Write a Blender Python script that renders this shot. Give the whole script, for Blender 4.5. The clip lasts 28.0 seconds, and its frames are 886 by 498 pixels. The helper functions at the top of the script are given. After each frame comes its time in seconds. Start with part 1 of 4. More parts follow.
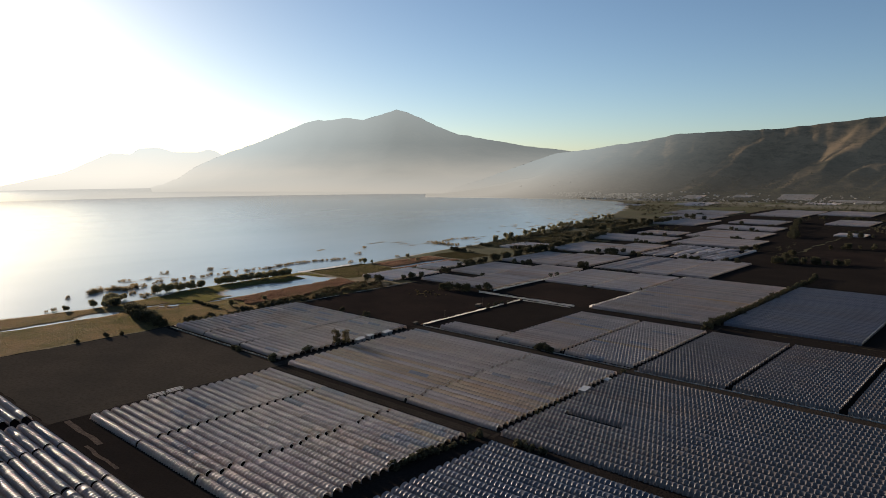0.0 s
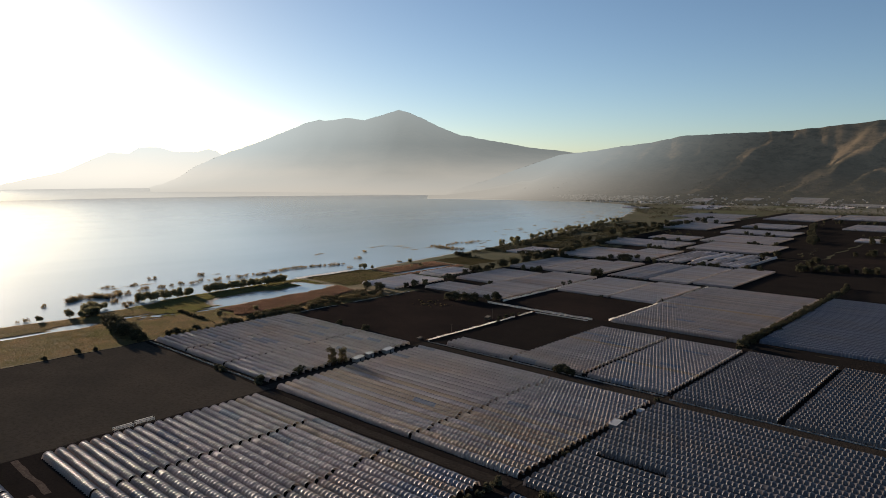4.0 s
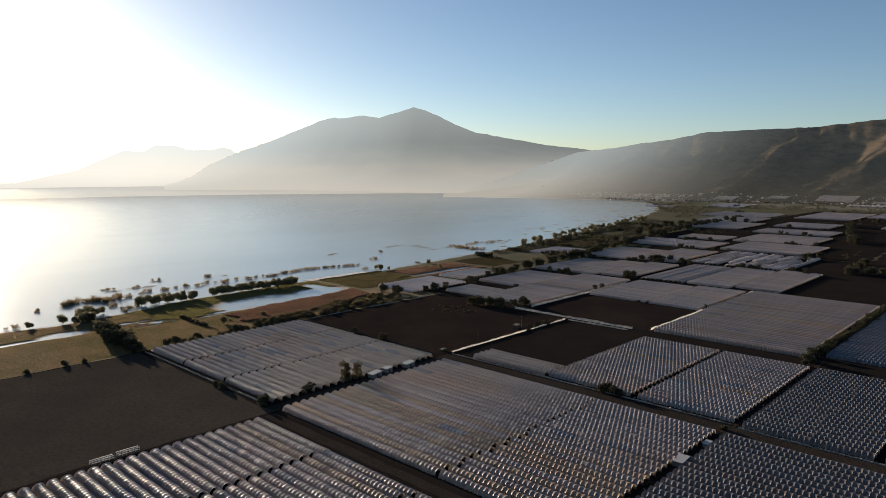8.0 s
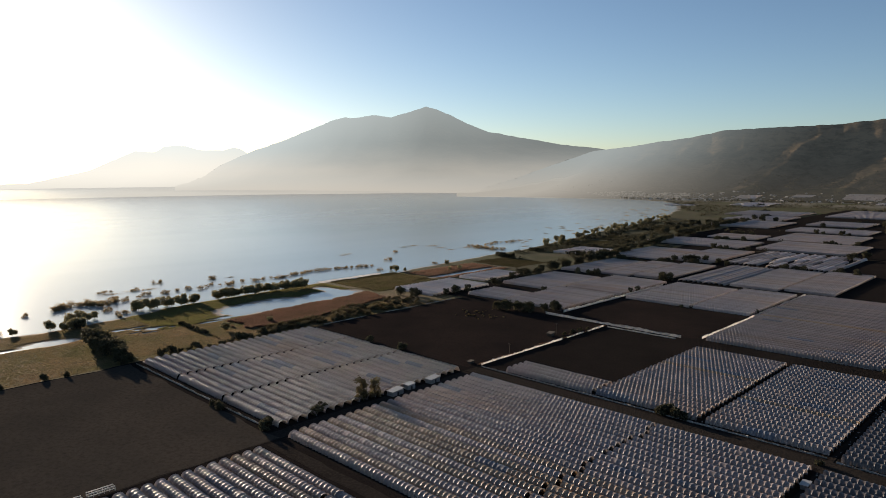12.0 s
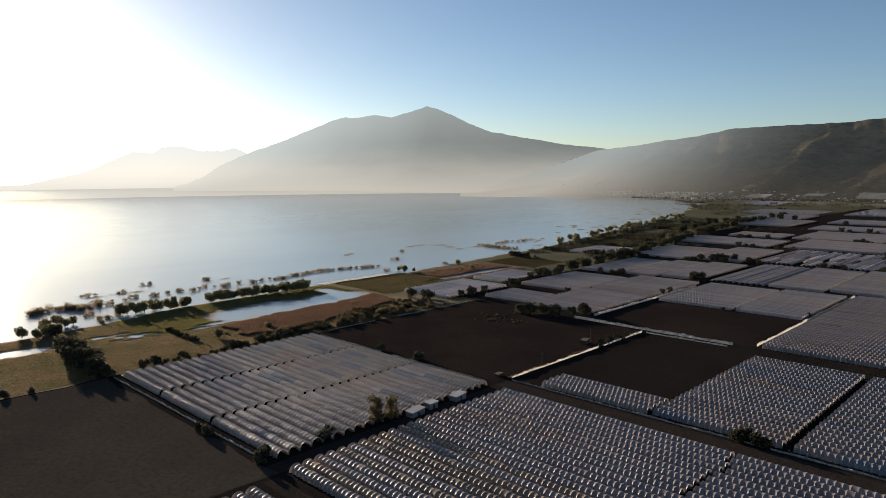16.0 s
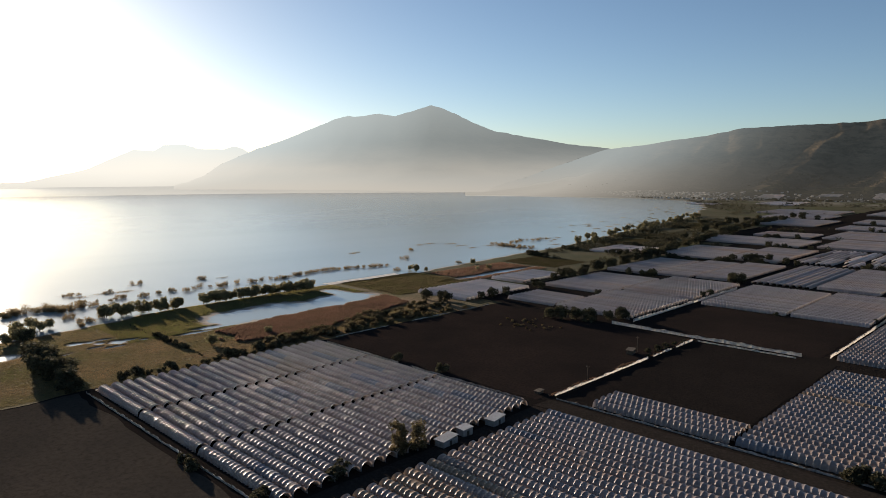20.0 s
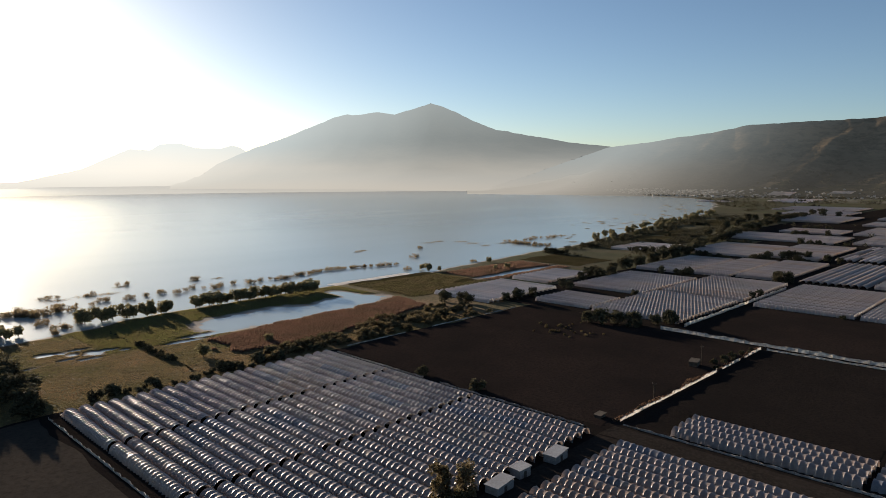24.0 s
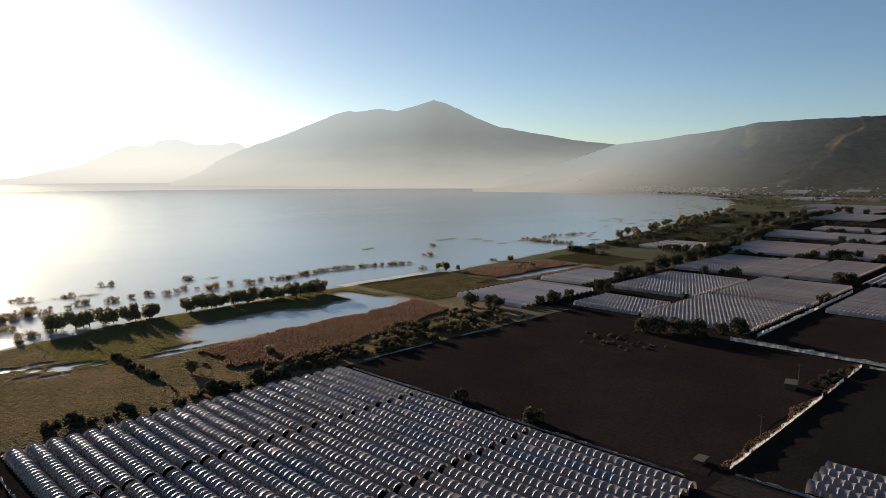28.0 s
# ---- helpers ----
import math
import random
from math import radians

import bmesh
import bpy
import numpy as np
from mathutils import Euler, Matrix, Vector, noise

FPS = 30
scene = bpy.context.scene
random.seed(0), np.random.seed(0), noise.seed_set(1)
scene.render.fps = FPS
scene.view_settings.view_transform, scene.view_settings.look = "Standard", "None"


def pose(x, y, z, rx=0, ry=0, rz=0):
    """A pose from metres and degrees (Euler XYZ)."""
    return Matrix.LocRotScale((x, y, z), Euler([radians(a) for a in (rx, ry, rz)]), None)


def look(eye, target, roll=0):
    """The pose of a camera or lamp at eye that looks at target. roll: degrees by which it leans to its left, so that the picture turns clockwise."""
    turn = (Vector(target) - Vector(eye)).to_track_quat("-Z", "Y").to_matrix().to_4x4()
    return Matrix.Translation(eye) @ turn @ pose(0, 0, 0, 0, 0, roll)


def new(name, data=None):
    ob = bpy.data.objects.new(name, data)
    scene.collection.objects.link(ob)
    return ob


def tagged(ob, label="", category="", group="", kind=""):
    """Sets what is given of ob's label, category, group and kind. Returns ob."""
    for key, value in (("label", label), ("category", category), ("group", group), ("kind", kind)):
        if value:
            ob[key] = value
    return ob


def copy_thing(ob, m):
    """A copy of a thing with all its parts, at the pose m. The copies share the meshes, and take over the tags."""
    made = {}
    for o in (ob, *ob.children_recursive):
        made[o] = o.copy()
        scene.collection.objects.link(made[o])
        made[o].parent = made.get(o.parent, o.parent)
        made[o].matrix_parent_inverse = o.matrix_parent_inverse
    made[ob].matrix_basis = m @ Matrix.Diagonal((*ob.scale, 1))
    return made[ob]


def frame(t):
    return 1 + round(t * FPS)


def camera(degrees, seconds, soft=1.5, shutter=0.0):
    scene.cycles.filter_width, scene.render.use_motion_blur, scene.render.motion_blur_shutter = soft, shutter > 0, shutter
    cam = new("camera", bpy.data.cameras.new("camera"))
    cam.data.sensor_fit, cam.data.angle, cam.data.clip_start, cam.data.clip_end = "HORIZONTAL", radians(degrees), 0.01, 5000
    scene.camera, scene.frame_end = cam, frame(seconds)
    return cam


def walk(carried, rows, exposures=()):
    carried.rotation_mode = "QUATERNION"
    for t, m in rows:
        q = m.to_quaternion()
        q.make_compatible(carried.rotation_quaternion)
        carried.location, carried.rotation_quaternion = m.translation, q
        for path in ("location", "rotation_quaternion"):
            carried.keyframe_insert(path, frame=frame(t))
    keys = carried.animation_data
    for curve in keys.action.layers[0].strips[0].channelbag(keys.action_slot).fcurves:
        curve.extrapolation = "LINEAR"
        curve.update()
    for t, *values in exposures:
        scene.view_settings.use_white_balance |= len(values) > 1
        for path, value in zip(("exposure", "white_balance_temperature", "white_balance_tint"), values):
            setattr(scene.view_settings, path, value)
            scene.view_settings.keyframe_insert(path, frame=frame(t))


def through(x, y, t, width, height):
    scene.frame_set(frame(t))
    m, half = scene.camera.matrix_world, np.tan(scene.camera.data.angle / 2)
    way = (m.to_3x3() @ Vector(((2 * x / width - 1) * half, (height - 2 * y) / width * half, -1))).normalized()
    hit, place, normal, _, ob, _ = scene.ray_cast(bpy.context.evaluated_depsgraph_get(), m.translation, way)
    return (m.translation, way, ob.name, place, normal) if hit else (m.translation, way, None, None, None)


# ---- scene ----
cam = camera(66.0, 28.0, soft=0.75)
PATH = [
    (0.0, look((491.55, -339.60, 125.90), (424.734, -266.167, 113.932), -0.34)),
    (1.0, look((482.46, -331.05, 125.78), (415.748, -257.505, 113.911), -0.11)),
    (2.0, look((473.29, -322.53, 125.67), (406.531, -249.022, 113.833), -0.13)),
    (3.0, look((463.97, -314.11, 125.49), (397.119, -240.686, 113.681), -0.23)),
    (3.5, look((459.26, -309.95, 125.35), (392.413, -236.515, 113.553), -0.11)),
    (5.5, look((439.84, -293.76, 124.15), (372.588, -220.708, 112.273), 0.06)),
    (6.0, look((434.89, -289.74, 123.64), (367.418, -216.914, 111.695), 0.08)),
    (7.0, look((424.92, -281.74, 122.48), (357.006, -209.330, 110.484), -0.04)),
    (8.0, look((414.78, -273.77, 121.10), (346.334, -201.858, 109.104), -0.10)),
    (9.0, look((404.39, -265.89, 119.49), (335.386, -194.521, 107.487), -0.10)),
    (10.0, look((393.78, -258.13, 117.70), (324.433, -187.070, 105.813), -0.09)),
    (11.0, look((382.98, -250.51, 115.74), (313.453, -179.620, 103.882), -0.08)),
    (12.0, look((372.06, -243.01, 113.62), (302.428, -172.220, 101.773), -0.24)),
    (12.5, look((366.56, -239.31, 112.52), (296.885, -168.556, 100.683), -0.33)),
    (14.5, look((344.06, -225.07, 107.81), (274.383, -154.297, 96.157), -0.46)),
    (15.0, look((338.41, -221.59, 106.66), (268.753, -150.786, 95.030), -0.44)),
    (16.0, look((327.11, -214.65, 104.37), (257.471, -143.829, 92.776), -0.36)),
    (17.0, look((315.83, -207.76, 102.14), (246.199, -136.908, 90.644), -0.14)),
    (18.0, look((304.60, -200.86, 99.91), (234.975, -130.005, 88.394), -0.21)),
    (19.0, look((293.34, -193.98, 97.74), (223.671, -123.165, 86.258), -0.19)),
    (20.0, look((281.98, -187.15, 95.65), (212.203, -116.446, 84.188), -0.09)),
    (21.0, look((270.44, -180.43, 93.58), (200.709, -109.687, 82.081), -0.07)),
    (21.5, look((264.63, -177.09, 92.54), (194.927, -106.313, 81.048), -0.05)),
    (23.5, look((240.94, -163.78, 88.22), (171.360, -92.881, 76.768), -0.19)),
    (24.0, look((234.95, -160.36, 87.12), (165.366, -89.464, 75.693), -0.23)),
    (25.0, look((222.94, -153.43, 84.92), (153.374, -82.526, 73.399), -0.08)),
    (26.0, look((210.68, -146.29, 82.92), (141.124, -75.382, 71.345), -0.24)),
    (27.0, look((198.24, -138.94, 81.17), (128.676, -68.046, 69.522), -0.27)),
    (28.0, look((185.68, -131.45, 79.61), (116.084, -60.585, 68.009), -0.02)),
]
walk(cam, PATH, ((0.0, 0.84, 7200, 11), (28.0, 0.84, 7200, 11)))

# ---- sky, sun ----
SUN_AZ, SUN_EL = radians(172.0), radians(9.5)
sun_dir = Vector((math.cos(SUN_AZ) * math.cos(SUN_EL), math.sin(SUN_AZ) * math.cos(SUN_EL), math.sin(SUN_EL)))
world = bpy.data.worlds.new("sky")
world.use_nodes = True
scene.world = world
wn = world.node_tree
sky = wn.nodes.new("ShaderNodeTexSky")
sky.sky_type = "NISHITA"
sky.sun_disc = False
sky.sun_elevation = SUN_EL
sky.sun_rotation = math.atan2(sun_dir.x, sun_dir.y)
sky.altitude, sky.air_density, sky.dust_density, sky.ozone_density = 1500, 0.85, 1.4, 2.5
wn.nodes["Background"].inputs["Strength"].default_value = 0.078
wn.links.new(sky.outputs[0], wn.nodes["Background"].inputs["Color"])
lamp = bpy.data.lights.new("sun", "SUN")
lamp.energy, lamp.angle, lamp.color = 5.0, radians(0.9), (1.0, 0.89, 0.77)
sun = new("sun", lamp)
sun.matrix_world = look(sun_dir * 100, (0, 0, 0))



# ---- materials ----
def material(name, build):
    m = bpy.data.materials.new(name)
    m.use_nodes = True
    nt = m.node_tree
    bsdf = nt.nodes["Principled BSDF"]
    build(nt, bsdf)
    return m


def node(nt, kind, **values):
    n = nt.nodes.new("ShaderNode" + kind)
    for key, value in values.items():
        n.inputs[key].default_value = value
    return n


def coords(nt, kind="Object"):
    if kind == "World":
        return nt.nodes.new("ShaderNodeNewGeometry").outputs["Position"]
    return nt.nodes.new("ShaderNodeTexCoord").outputs[kind]


def noise_tex(nt, co, scale, detail=5.0, rough=0.6, stretch=None):
    n = node(nt, "TexNoise", Scale=scale, Detail=detail, Roughness=rough)
    if stretch:
        mp = nt.nodes.new("ShaderNodeMapping")
        mp.inputs["Scale"].default_value = stretch
        nt.links.new(co, mp.inputs["Vector"])
        co = mp.outputs[0]
    nt.links.new(co, n.inputs["Vector"])
    return n.outputs["Fac"]


def ramp(nt, fac, stops):
    r = nt.nodes.new("ShaderNodeValToRGB")
    while len(r.color_ramp.elements) < len(stops):
        r.color_ramp.elements.new(0.5)
    for e, (p, c) in zip(r.color_ramp.elements, stops):
        e.position, e.color = p, (*c, 1) if len(c) == 3 else (c[0], c[0], c[0], 1)
    nt.links.new(fac, r.inputs[0])
    return r.outputs[0]


def mixed(nt, fac, a, b, blend="MIX"):
    m = nt.nodes.new("ShaderNodeMix")
    m.data_type, m.blend_type = "RGBA", blend
    for sock, v in ((m.inputs[0], fac), (m.inputs[6], a), (m.inputs[7], b)):
        if hasattr(v, "is_linked"):
            nt.links.new(v, sock)
        elif isinstance(v, (int, float)):
            sock.default_value = v
        else:
            sock.default_value = (*v, 1)
    return m.outputs[2]


def bump(nt, bsdf, height, strength, distance):
    b = node(nt, "Bump", Strength=strength, Distance=distance)
    nt.links.new(height, b.inputs["Height"])
    nt.links.new(b.outputs[0], bsdf.inputs["Normal"])


def two_scale(name, a, b, c, big, small, rough=0.9, relief=0.0, spec=0.3, space="World", rand=0.0):
    """Colour drifting between a and b over large patches, broken by grains of c, with relief."""
    def build(nt, bsdf):
        co = coords(nt, space)
        n1, n2 = noise_tex(nt, co, big), noise_tex(nt, co, small, 8.0, 0.7)
        base = mixed(nt, ramp(nt, n1, [(0.38, (0,)), (0.62, (1,))]), a, b)
        col = mixed(nt, ramp(nt, n2, [(0.45, (0,)), (0.7, (1,))]), base, c)
        if rand:
            info = nt.nodes.new("ShaderNodeObjectInfo")
            col = mixed(nt, 1.0, col, ramp(nt, info.outputs["Random"], [(0.0, (1 - rand,)), (1.0, (1 + rand,))]), "MULTIPLY")
        nt.links.new(col, bsdf.inputs["Base Color"])
        bsdf.inputs["Roughness"].default_value = rough
        bsdf.inputs["Specular IOR Level"].default_value = spec
        if relief:
            bump(nt, bsdf, n2, 0.8, relief)
    return material(name, build)


def film_material(name, a, b, c):
    """Greenhouse film: dusty, glossy, letting a little light through."""
    def build(nt, bsdf):
        co = coords(nt, "Object")
        n1 = noise_tex(nt, co, 0.12, 4.0, 0.6)
        n2 = noise_tex(nt, co, 1.6, 6.0, 0.65, (0.5, 2.0, 2.0))
        info = nt.nodes.new("ShaderNodeObjectInfo")
        base = mixed(nt, ramp(nt, n1, [(0.35, (0,)), (0.65, (1,))]), a, b)
        base = mixed(nt, ramp(nt, n2, [(0.5, (0,)), (0.75, (1,))]), base, c)
        base = mixed(nt, 1.0, base, ramp(nt, info.outputs["Random"], [(0.0, (0.75,)), (1.0, (1.0,))]), "MULTIPLY")
        # film of different ages: brown with dust here, fresher there
        age = noise_tex(nt, coords(nt, "World"), 0.016, 3.0, 0.55, (0.6, 1.6, 1.0))
        base = mixed(nt, 1.0, base, ramp(nt, age, [(0.40, (0.92, 0.98, 1.06)), (0.56, (1.0, 1.0, 1.0)), (0.68, (1.0, 0.88, 0.76))]), "MULTIPLY")
        nt.links.new(base, bsdf.inputs["Base Color"])
        bsdf.inputs["Roughness"].default_value = 0.5
        bsdf.inputs["Specular IOR Level"].default_value = 1.0
        bsdf.inputs["Specular Tint"].default_value = (1.0, 0.93, 0.88, 1)
        bump(nt, bsdf, n2, 0.25, 0.04)
        tr = node(nt, "BsdfTranslucent")
        nt.links.new(base, tr.inputs["Color"])
        mx = node(nt, "MixShader", Fac=0.28)
        nt.links.new(bsdf.outputs[0], mx.inputs[1])
        nt.links.new(tr.outputs[0], mx.inputs[2])
        nt.links.new(mx.outputs[0], nt.nodes["Material Output"].inputs["Surface"])
    return material(name, build)


def leaf_material(name, a, b, patch=0.6, through=0.35, spread=0.35):
    def build(nt, bsdf):
        co = coords(nt, "Object")
        n = noise_tex(nt, co, patch, 4.0, 0.6)
        info = nt.nodes.new("ShaderNodeObjectInfo")
        isl = nt.nodes.new("ShaderNodeNewGeometry")
        col = mixed(nt, ramp(nt, n, [(0.35, (0,)), (0.65, (1,))]), a, b)
        col = mixed(nt, 1.0, col, ramp(nt, isl.outputs["Random Per Island"], [(0.0, (1 - spread,)), (1.0, (1 + spread,))]), "MULTIPLY")
        col = mixed(nt, 1.0, col, ramp(nt, info.outputs["Random"], [(0.0, (0.8,)), (1.0, (1.15,))]), "MULTIPLY")
        nt.links.new(col, bsdf.inputs["Base Color"])
        bsdf.inputs["Roughness"].default_value = 0.9
        bsdf.inputs["Specular IOR Level"].default_value = 0.1
        tr = node(nt, "BsdfTranslucent")
        nt.links.new(col, tr.inputs["Color"])
        mx = node(nt, "MixShader", Fac=through)
        nt.links.new(bsdf.outputs[0], mx.inputs[1])
        nt.links.new(tr.outputs[0], mx.inputs[2])
        nt.links.new(mx.outputs[0], nt.nodes["Material Output"].inputs["Surface"])
    return material(name, build)


def sheet_build(nt, bsdf):
    co = coords(nt, "World")
    n = noise_tex(nt, co, 0.8, 6.0, 0.7)
    col = ramp(nt, n, [(0.35, (0.36, 0.32, 0.28)), (0.6, (0.66, 0.61, 0.55))])
    nt.links.new(col, bsdf.inputs["Base Color"])
    bsdf.inputs["Roughness"].default_value = 0.5
    bump(nt, bsdf, n, 0.8, 0.1)
    tr = node(nt, "BsdfTranslucent")
    nt.links.new(col, tr.inputs["Color"])
    mx = node(nt, "MixShader", Fac=0.4)
    nt.links.new(bsdf.outputs[0], mx.inputs[1])
    nt.links.new(tr.outputs[0], mx.inputs[2])
    nt.links.new(mx.outputs[0], nt.nodes["Material Output"].inputs["Surface"])


def glow_haze_material(name, top, low, high, x_clear, x_thick, thick, bright):
    """Self-glowing haze before the far distance, densest low down and towards the sun."""
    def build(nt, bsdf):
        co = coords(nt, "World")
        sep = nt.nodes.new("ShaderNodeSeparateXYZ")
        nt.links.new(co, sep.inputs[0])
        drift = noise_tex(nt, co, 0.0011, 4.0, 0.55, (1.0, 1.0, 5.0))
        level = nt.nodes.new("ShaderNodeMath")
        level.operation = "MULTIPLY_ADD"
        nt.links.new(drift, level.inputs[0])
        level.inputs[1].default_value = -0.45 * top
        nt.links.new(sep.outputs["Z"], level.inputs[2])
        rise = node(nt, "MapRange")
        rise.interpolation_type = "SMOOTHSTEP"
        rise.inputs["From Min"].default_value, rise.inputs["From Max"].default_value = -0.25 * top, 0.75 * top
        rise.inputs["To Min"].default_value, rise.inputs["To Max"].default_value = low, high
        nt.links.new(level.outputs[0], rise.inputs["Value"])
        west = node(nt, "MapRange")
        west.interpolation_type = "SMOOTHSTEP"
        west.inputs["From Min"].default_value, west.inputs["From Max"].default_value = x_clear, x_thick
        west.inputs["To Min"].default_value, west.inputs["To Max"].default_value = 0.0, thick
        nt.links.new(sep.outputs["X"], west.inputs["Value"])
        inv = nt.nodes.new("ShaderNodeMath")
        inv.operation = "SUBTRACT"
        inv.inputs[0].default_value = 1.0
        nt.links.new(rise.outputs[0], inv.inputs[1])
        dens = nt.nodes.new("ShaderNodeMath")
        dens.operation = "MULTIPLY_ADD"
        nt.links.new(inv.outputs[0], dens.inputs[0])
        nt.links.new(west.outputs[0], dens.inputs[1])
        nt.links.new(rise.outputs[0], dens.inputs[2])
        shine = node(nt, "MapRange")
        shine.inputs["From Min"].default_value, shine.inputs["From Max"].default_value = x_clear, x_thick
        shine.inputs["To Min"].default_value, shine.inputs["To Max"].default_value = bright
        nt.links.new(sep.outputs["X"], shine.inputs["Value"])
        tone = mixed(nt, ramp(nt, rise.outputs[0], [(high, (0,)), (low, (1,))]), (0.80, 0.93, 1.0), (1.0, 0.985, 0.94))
        # the light in the haze is painted as emission, not cast by the sun
        glow, clear = nt.nodes.new("ShaderNodeEmission"), node(nt, "BsdfTransparent")
        nt.links.new(tone, glow.inputs["Color"])
        nt.links.new(shine.outputs[0], glow.inputs["Strength"])
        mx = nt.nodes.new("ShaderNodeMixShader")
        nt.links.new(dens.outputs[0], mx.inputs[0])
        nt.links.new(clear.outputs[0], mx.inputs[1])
        nt.links.new(glow.outputs[0], mx.inputs[2])
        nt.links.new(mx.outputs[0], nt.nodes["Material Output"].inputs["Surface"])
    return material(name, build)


M_FILM = film_material("grey_film", (0.35, 0.268, 0.228), (0.285, 0.218, 0.186), (0.44, 0.342, 0.292))
M_FILM_OLD = film_material("aged_film", (0.38, 0.25, 0.15), (0.30, 0.195, 0.115), (0.46, 0.31, 0.20))
M_BLUISH = film_material("bluish_film", (0.105, 0.112, 0.135), (0.085, 0.091, 0.11), (0.14, 0.148, 0.175))
# dull film, its colour also darkened for the weaker light landward
M_DULL = film_material("dull_film", (0.15, 0.119, 0.106), (0.117, 0.093, 0.083), (0.205, 0.162, 0.144))
M_CLEAR = film_material("clear_film", (0.20, 0.195, 0.212), (0.165, 0.162, 0.178), (0.26, 0.25, 0.27))
M_LIGHT = film_material("pale_grey_film", (0.48, 0.378, 0.32), (0.40, 0.315, 0.267), (0.59, 0.47, 0.40))
M_NET = film_material("pale_film", (0.80, 0.66, 0.58), (0.68, 0.55, 0.48), (0.85, 0.74, 0.67))
M_SHEET = material("white_sheeting", sheet_build)
M_LEAF = leaf_material("dark_foliage", (0.062, 0.058, 0.034), (0.084, 0.072, 0.044), 0.6, 0.24)
M_WILLOW = leaf_material("shore_foliage", (0.21, 0.185, 0.10), (0.27, 0.225, 0.125), 0.6, 0.5)
M_SCRUB = leaf_material("scrub_leaves", (0.125, 0.10, 0.052), (0.165, 0.122, 0.07), 0.5, 0.4)
M_DRY = leaf_material("dry_twigs", (0.22, 0.165, 0.09), (0.27, 0.20, 0.12), 0.6, 0.55)
M_REED = leaf_material("red_brown_reeds", (0.180, 0.103, 0.072), (0.132, 0.084, 0.056), 0.06, 0.4, 0.1)
M_GRASS = leaf_material("tussock_grass", (0.225, 0.150, 0.085), (0.115, 0.108, 0.048), 0.03, 0.5, 0.08)
M_PASTURE = leaf_material("meadow_grass", (0.118, 0.104, 0.048), (0.142, 0.11, 0.06), 0.05, 0.45, 0.08)
M_GREEN = leaf_material("bank_grass", (0.150, 0.142, 0.052), (0.16, 0.13, 0.06), 0.05, 0.45, 0.08)
M_BARK = two_scale("bark", (0.10, 0.075, 0.055), (0.07, 0.055, 0.04), (0.04, 0.03, 0.025), 0.8, 6.0, 0.95, 0.05)
M_PIPE = two_scale("galvanised_pipe", (0.45, 0.45, 0.45), (0.35, 0.34, 0.33), (0.25, 0.2, 0.16), 0.5, 4.0, 0.45)
M_WALL = two_scale("whitewashed_sheet", (0.34, 0.31, 0.285), (0.26, 0.235, 0.215), (0.17, 0.15, 0.135), 0.3, 2.5, 0.6)
M_DIRTY = two_scale("grimy_sheeting", (0.48, 0.43, 0.38), (0.32, 0.28, 0.25), (0.16, 0.14, 0.12), 0.3, 1.2, 0.7)
M_ROOF = two_scale("pale_metal_roof", (0.40, 0.39, 0.38), (0.32, 0.31, 0.30), (0.24, 0.21, 0.19), 0.2, 2.0, 0.45)
M_HOUSE = two_scale("limewashed_wall", (0.66, 0.62, 0.56), (0.52, 0.47, 0.42), (0.42, 0.33, 0.27), 0.02, 0.2, 0.8)
M_EARTH = two_scale("dusty_earth", (0.085, 0.062, 0.05), (0.055, 0.042, 0.035), (0.12, 0.095, 0.08), 0.08, 0.9, 1.0, 0.2, 0.0)
M_MEADOW = two_scale("meadow", (0.044, 0.039, 0.018), (0.068, 0.052, 0.029), (0.028, 0.026, 0.013), 0.05, 0.5, 1.0, 0.3, 0.0)
M_FALLOW = two_scale("fallow_field", (0.048, 0.041, 0.034), (0.062, 0.051, 0.041), (0.036, 0.031, 0.026), 0.02, 0.5, 1.0, 0.3, 0.0)
M_REDSOIL = two_scale("reddish_soil", (0.030, 0.022, 0.019), (0.020, 0.016, 0.0145), (0.015, 0.0125, 0.011), 0.018, 0.8, 1.0, 0.3, 0.0)
M_SOIL = two_scale("dark_soil", (0.018, 0.0150, 0.0135), (0.024, 0.0195, 0.017), (0.013, 0.011, 0.010), 0.02, 0.9, 1.0, 0.3, 0.0)


